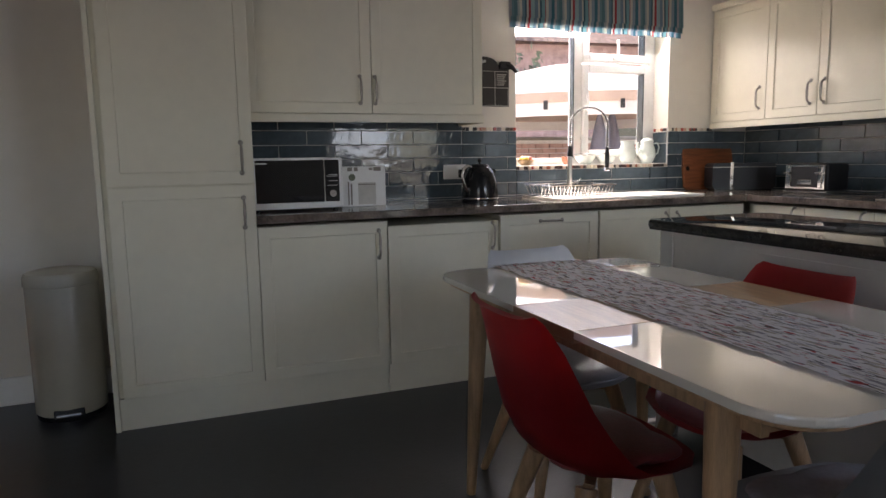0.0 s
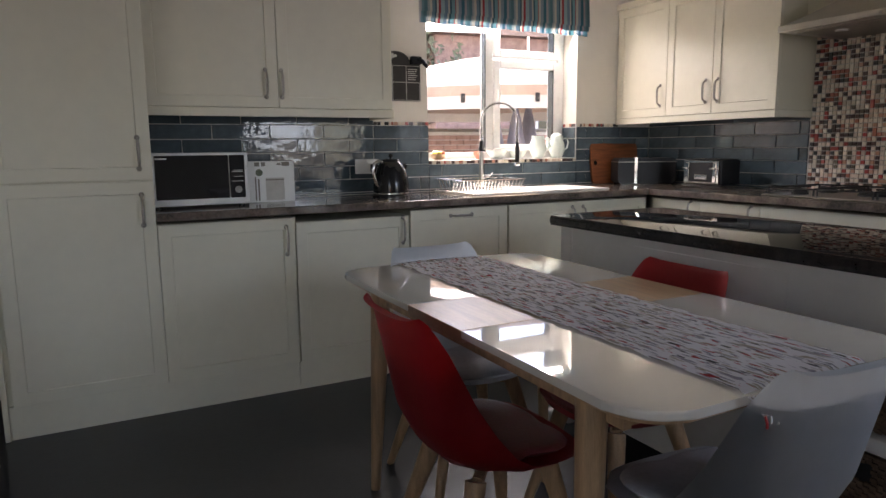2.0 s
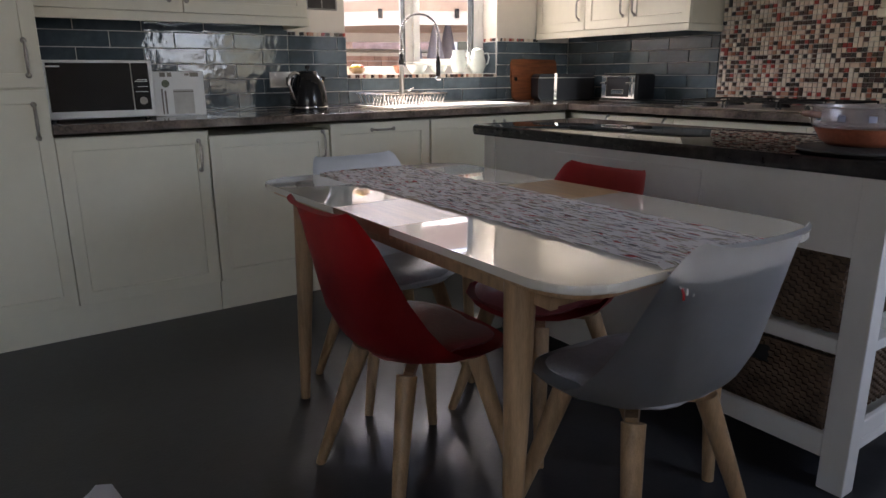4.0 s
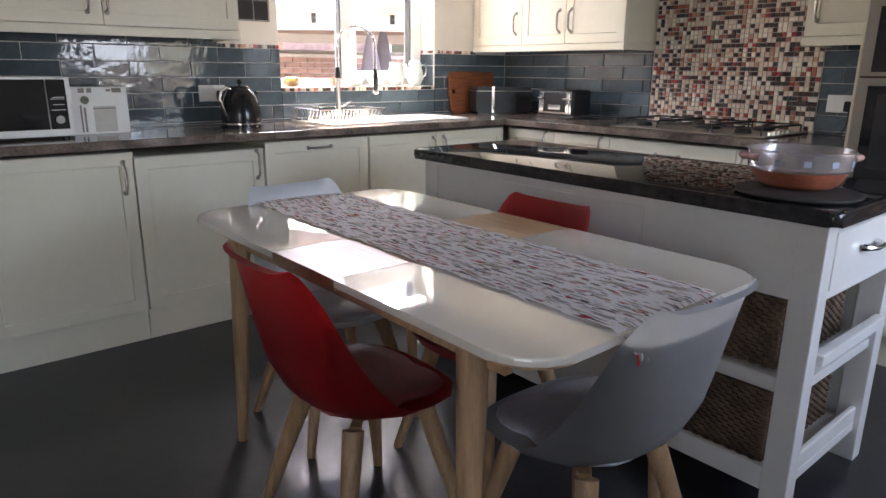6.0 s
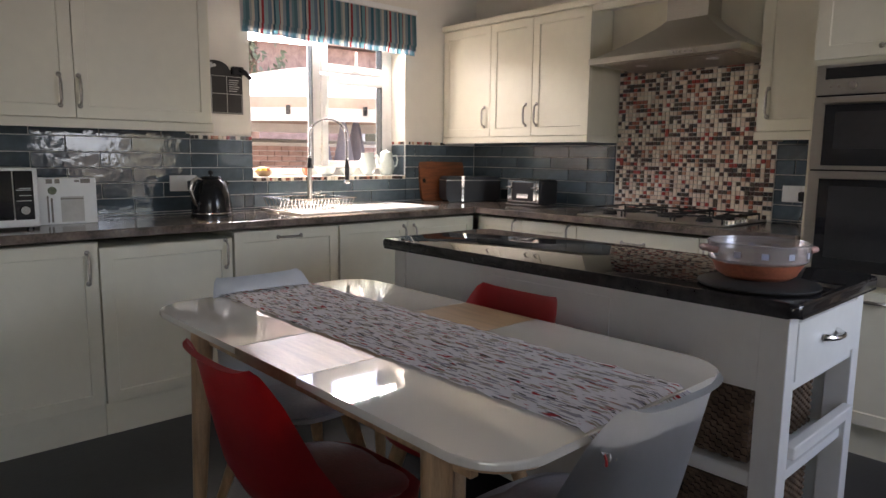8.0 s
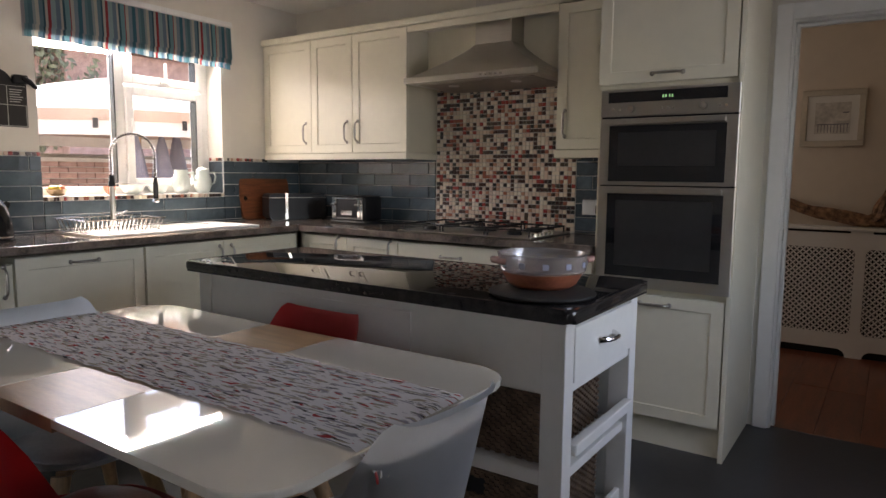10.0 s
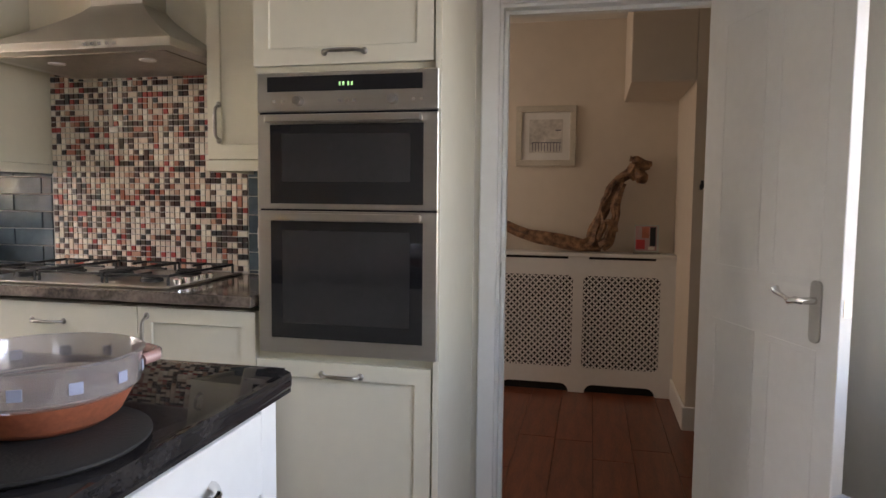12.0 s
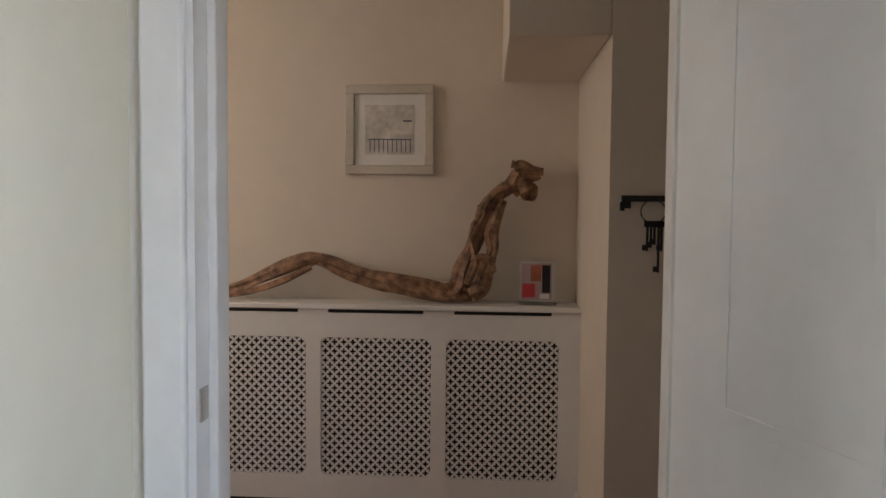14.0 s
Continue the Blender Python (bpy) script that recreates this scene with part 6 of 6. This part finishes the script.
def tile_run(parent, axis, a, b, z0, z1, plane, phase, group_gap=0.0045):
    """Glazed 300 x 75 tiles in half bond between a and b; axis x faces -y, axis y faces -x."""
    row = 0
    top = 1.327
    mod, rh = 0.3065, 0.0785
    r_ = random.Random(int(a * 100) + 7)
    for row in range(-2, 6):
        zt = top - row * rh
        zb = zt - rh + group_gap
        lo, hi = max(zb, z0), min(zt, z1)
        if hi - lo < 0.008:
            continue
        s0 = phase + (0.5 * mod if row % 2 else 0)
        k0 = math.floor((a - s0) / mod) - 1
        for k in range(k0, k0 + 40):
            l, r = s0 + k * mod, s0 + (k + 1) * mod - group_gap
            l, r = max(l, a), min(r, b)
            if r - l < 0.008:
                continue
            w, h = r - l, hi - lo
            rot = (r_.uniform(-0.004, 0.004), 0, r_.uniform(-0.003, 0.003))
            if axis == "x":
                piece("tile", block("tile", w, 0.007, h, M_TILE, 0.0012), parent, ((l + r) / 2, plane - 0.0035, (lo + hi) / 2), rot)
            else:
                piece("tile", block("tile", 0.007, w, h, M_TILE, 0.0012), parent, (plane - 0.0035, (l + r) / 2, (lo + hi) / 2), (0, rot[0], rot[2]))


sp = setting("splashback_north", boxes((0.62, 1.885, NORTH - 0.004, NORTH - 0.0005, WZ, 1.40), (1.885, wx0, NORTH - 0.004, NORTH - 0.0005, WZ, 1.352), (wx0, wx1, NORTH - 0.004, NORTH - 0.0005, WZ, 1.111), (wx1, 4.098, NORTH - 0.004, NORTH - 0.0005, WZ, 1.352)), M_GROUT, "pale grout bed of the blue glazed tile splashback")
tile_run(sp, "x", 0.622, 1.885, WZ + 0.002, 1.398, 4.197, 1.580)
tile_run(sp, "x", 1.888, wx0, WZ + 0.002, 1.327, 4.197, 1.580)
tile_run(sp, "x", wx0 + 0.003, wx1 - 0.003, WZ + 0.002, 1.0885, 4.197, 1.580)
tile_run(sp, "x", wx1, 4.088, WZ + 0.002, 1.327, 4.197, 1.66)
se = setting("splashback_east", boxes((EAST - 0.004, EAST - 0.0005, 1.612, 4.19, WZ, 1.40), (EAST - 0.004, EAST - 0.0005, 1.95, 2.92, 1.40, 1.80)), material("mosaic_grout", (0.56, 0.54, 0.51), 0.9), "pale grout bed of the tile and mosaic splashback")
tile_run(se, "y", 2.928, 4.188, WZ + 0.002, 1.39, 4.097, 3.291 - 0.3065 * 2)
tile_run(se, "y", 1.614, 1.947, WZ + 0.002, 1.39, 4.097, 1.70)
sr = setting("reveal_tiling", boxes((wx1 - 0.003, wx1 - 0.0005, 4.20, 4.345, 1.117, 1.352)), M_GROUT, "grout bed of the tiled window reveal")
for k in range(3):
    piece("tile", block("tile", 0.006, 0.138, 0.073, M_TILE, 0.0012), sr, (wx1 - 0.006, 4.272, 1.288 - 0.0785 * k + (0.012 if k == 2 else 0)))
rm = random.Random(3)


def trim_run(parent, axis, a, b, zc, plane):
    x = a
    while x < b - 0.012:
        w = rm.choice((0.012, 0.020, 0.020, 0.026))
        w = min(w, b - x)
        if axis == "x":
            piece("mosaic_piece", block("mosaic_piece", w, 0.006, 0.020, M_MOSAIC, 0.0008), parent, (x + w / 2, plane - 0.004, zc))
        else:
            piece("mosaic_piece", block("mosaic_piece", 0.006, w, 0.020, M_MOSAIC, 0.0008), parent, (plane - 0.004, x + w / 2, zc))
        x += w + 0.0035


trim_run(sp, "x", 1.888, wx0 - 0.002, 1.340, 4.197)
trim_run(sp, "x", wx0 + 0.002, wx1 - 0.002, 1.101, 4.197)
trim_run(sp, "x", wx1 + 0.002, 3.80, 1.340, 4.197)
trim_run(sr, "y", 4.205, 4.34, 1.340, 3.408)

# mosaic panel behind the hob: singles nearest the doorway, the rest joined
P = 0.0248
cols, rows_ = int(0.968 / P), int((1.798 - 0.930) / P)
taken = set()
joined = bmesh.new()
count = 0
rm = random.Random(12)
for i in range(cols):
    for j in range(rows_):
        if (i, j) in taken:
            continue
        wide = rm.random() < 0.02 and i + 1 < cols
        tallp = (not wide) and rm.random() < 0.02 and j + 1 < rows_ and (i, j + 1) not in taken
        taken.add((i, j))
        if wide:
            taken.add((i + 1, j))
        if tallp:
            taken.add((i, j + 1))
        wy, hz = P * (2 if wide else 1) - 0.003, P * (2 if tallp else 1) - 0.003
        yc, zc = 1.952 + i * P + (wy + 0.003) / 2, 0.930 + j * P + (hz + 0.003) / 2
        if i < 16 and j < 22 and count < 300:
            piece("mosaic_piece", block("mosaic_piece", 0.006, wy, hz, M_MOSAIC, 0.001), se, (4.093, yc, zc), (0, rm.uniform(-0.045, 0.045), rm.uniform(-0.045, 0.045)))
            count += 1
        else:
            x1, x0 = 4.096, 4.0905 + rm.uniform(-0.0004, 0.0004)
            t1, t2 = rm.uniform(-0.0006, 0.0006), rm.uniform(-0.0006, 0.0006)
            vs = [joined.verts.new(p) for p in ((x1, yc - wy / 2, zc - hz / 2), (x1, yc + wy / 2, zc - hz / 2), (x1, yc + wy / 2, zc + hz / 2), (x1, yc - wy / 2, zc + hz / 2),
                                                (x0 + t1, yc - wy / 2 + 0.001, zc - hz / 2 + 0.001), (x0 - t2, yc + wy / 2 - 0.001, zc - hz / 2 + 0.001), (x0 - t1, yc + wy / 2 - 0.001, zc + hz / 2 - 0.001), (x0 + t2, yc - wy / 2 + 0.001, zc + hz / 2 - 0.001))]
            for f in ((4, 5, 6, 7), (0, 1, 5, 4), (1, 2, 6, 5), (2, 3, 7, 6), (3, 0, 4, 7)):
                joined.faces.new([vs[q] for q in f])
part("mosaic_field", joined, M_MOSAIC_I, se, kind="stuff")

# hall planks
rm = random.Random(5)
y = -2.19
while y < 3.08:
    x = 4.141
    first = rm.uniform(0.4, 1.2)
    while x < 6.03:
        L = min(first, 6.03 - x)
        first = 1.21
        if L > 0.05:
            piece("plank", block("plank", L - 0.002, 0.190, 0.012, M_WOODFLOOR, 0.0012), hall_floor, (x + L / 2, y + 0.0955, -0.006 + 0.0))
        x += L
    y += 0.192

# garden wall bricks
rm = random.Random(6)
n_b = 0
extra = bmesh.new()
for r in range(20):
    for k in range(40):
        x = -3.4 + k * 0.225 + (0.1125 if r % 2 else 0)
        z = 0.04 + r * 0.075
        if 6 <= r and n_b < 290 and -1.6 < x < 3.6:
            piece("brick", block("brick", 0.215, 0.03, 0.065, M_BRICK, 0.003), gw, (x, -0.004, z))
            n_b += 1
        else:
            box(extra, x - 0.1075, x + 0.1075, -0.019, 0.011, z - 0.0325, z + 0.0325)
part("brick_field", extra, M_BRICK, gw, kind="stuff")
part("coping", boxes((-4.5, 5.5, -0.04, 0.26, 1.551, 1.60), bev=0.006), M_CONCRETE, gw)
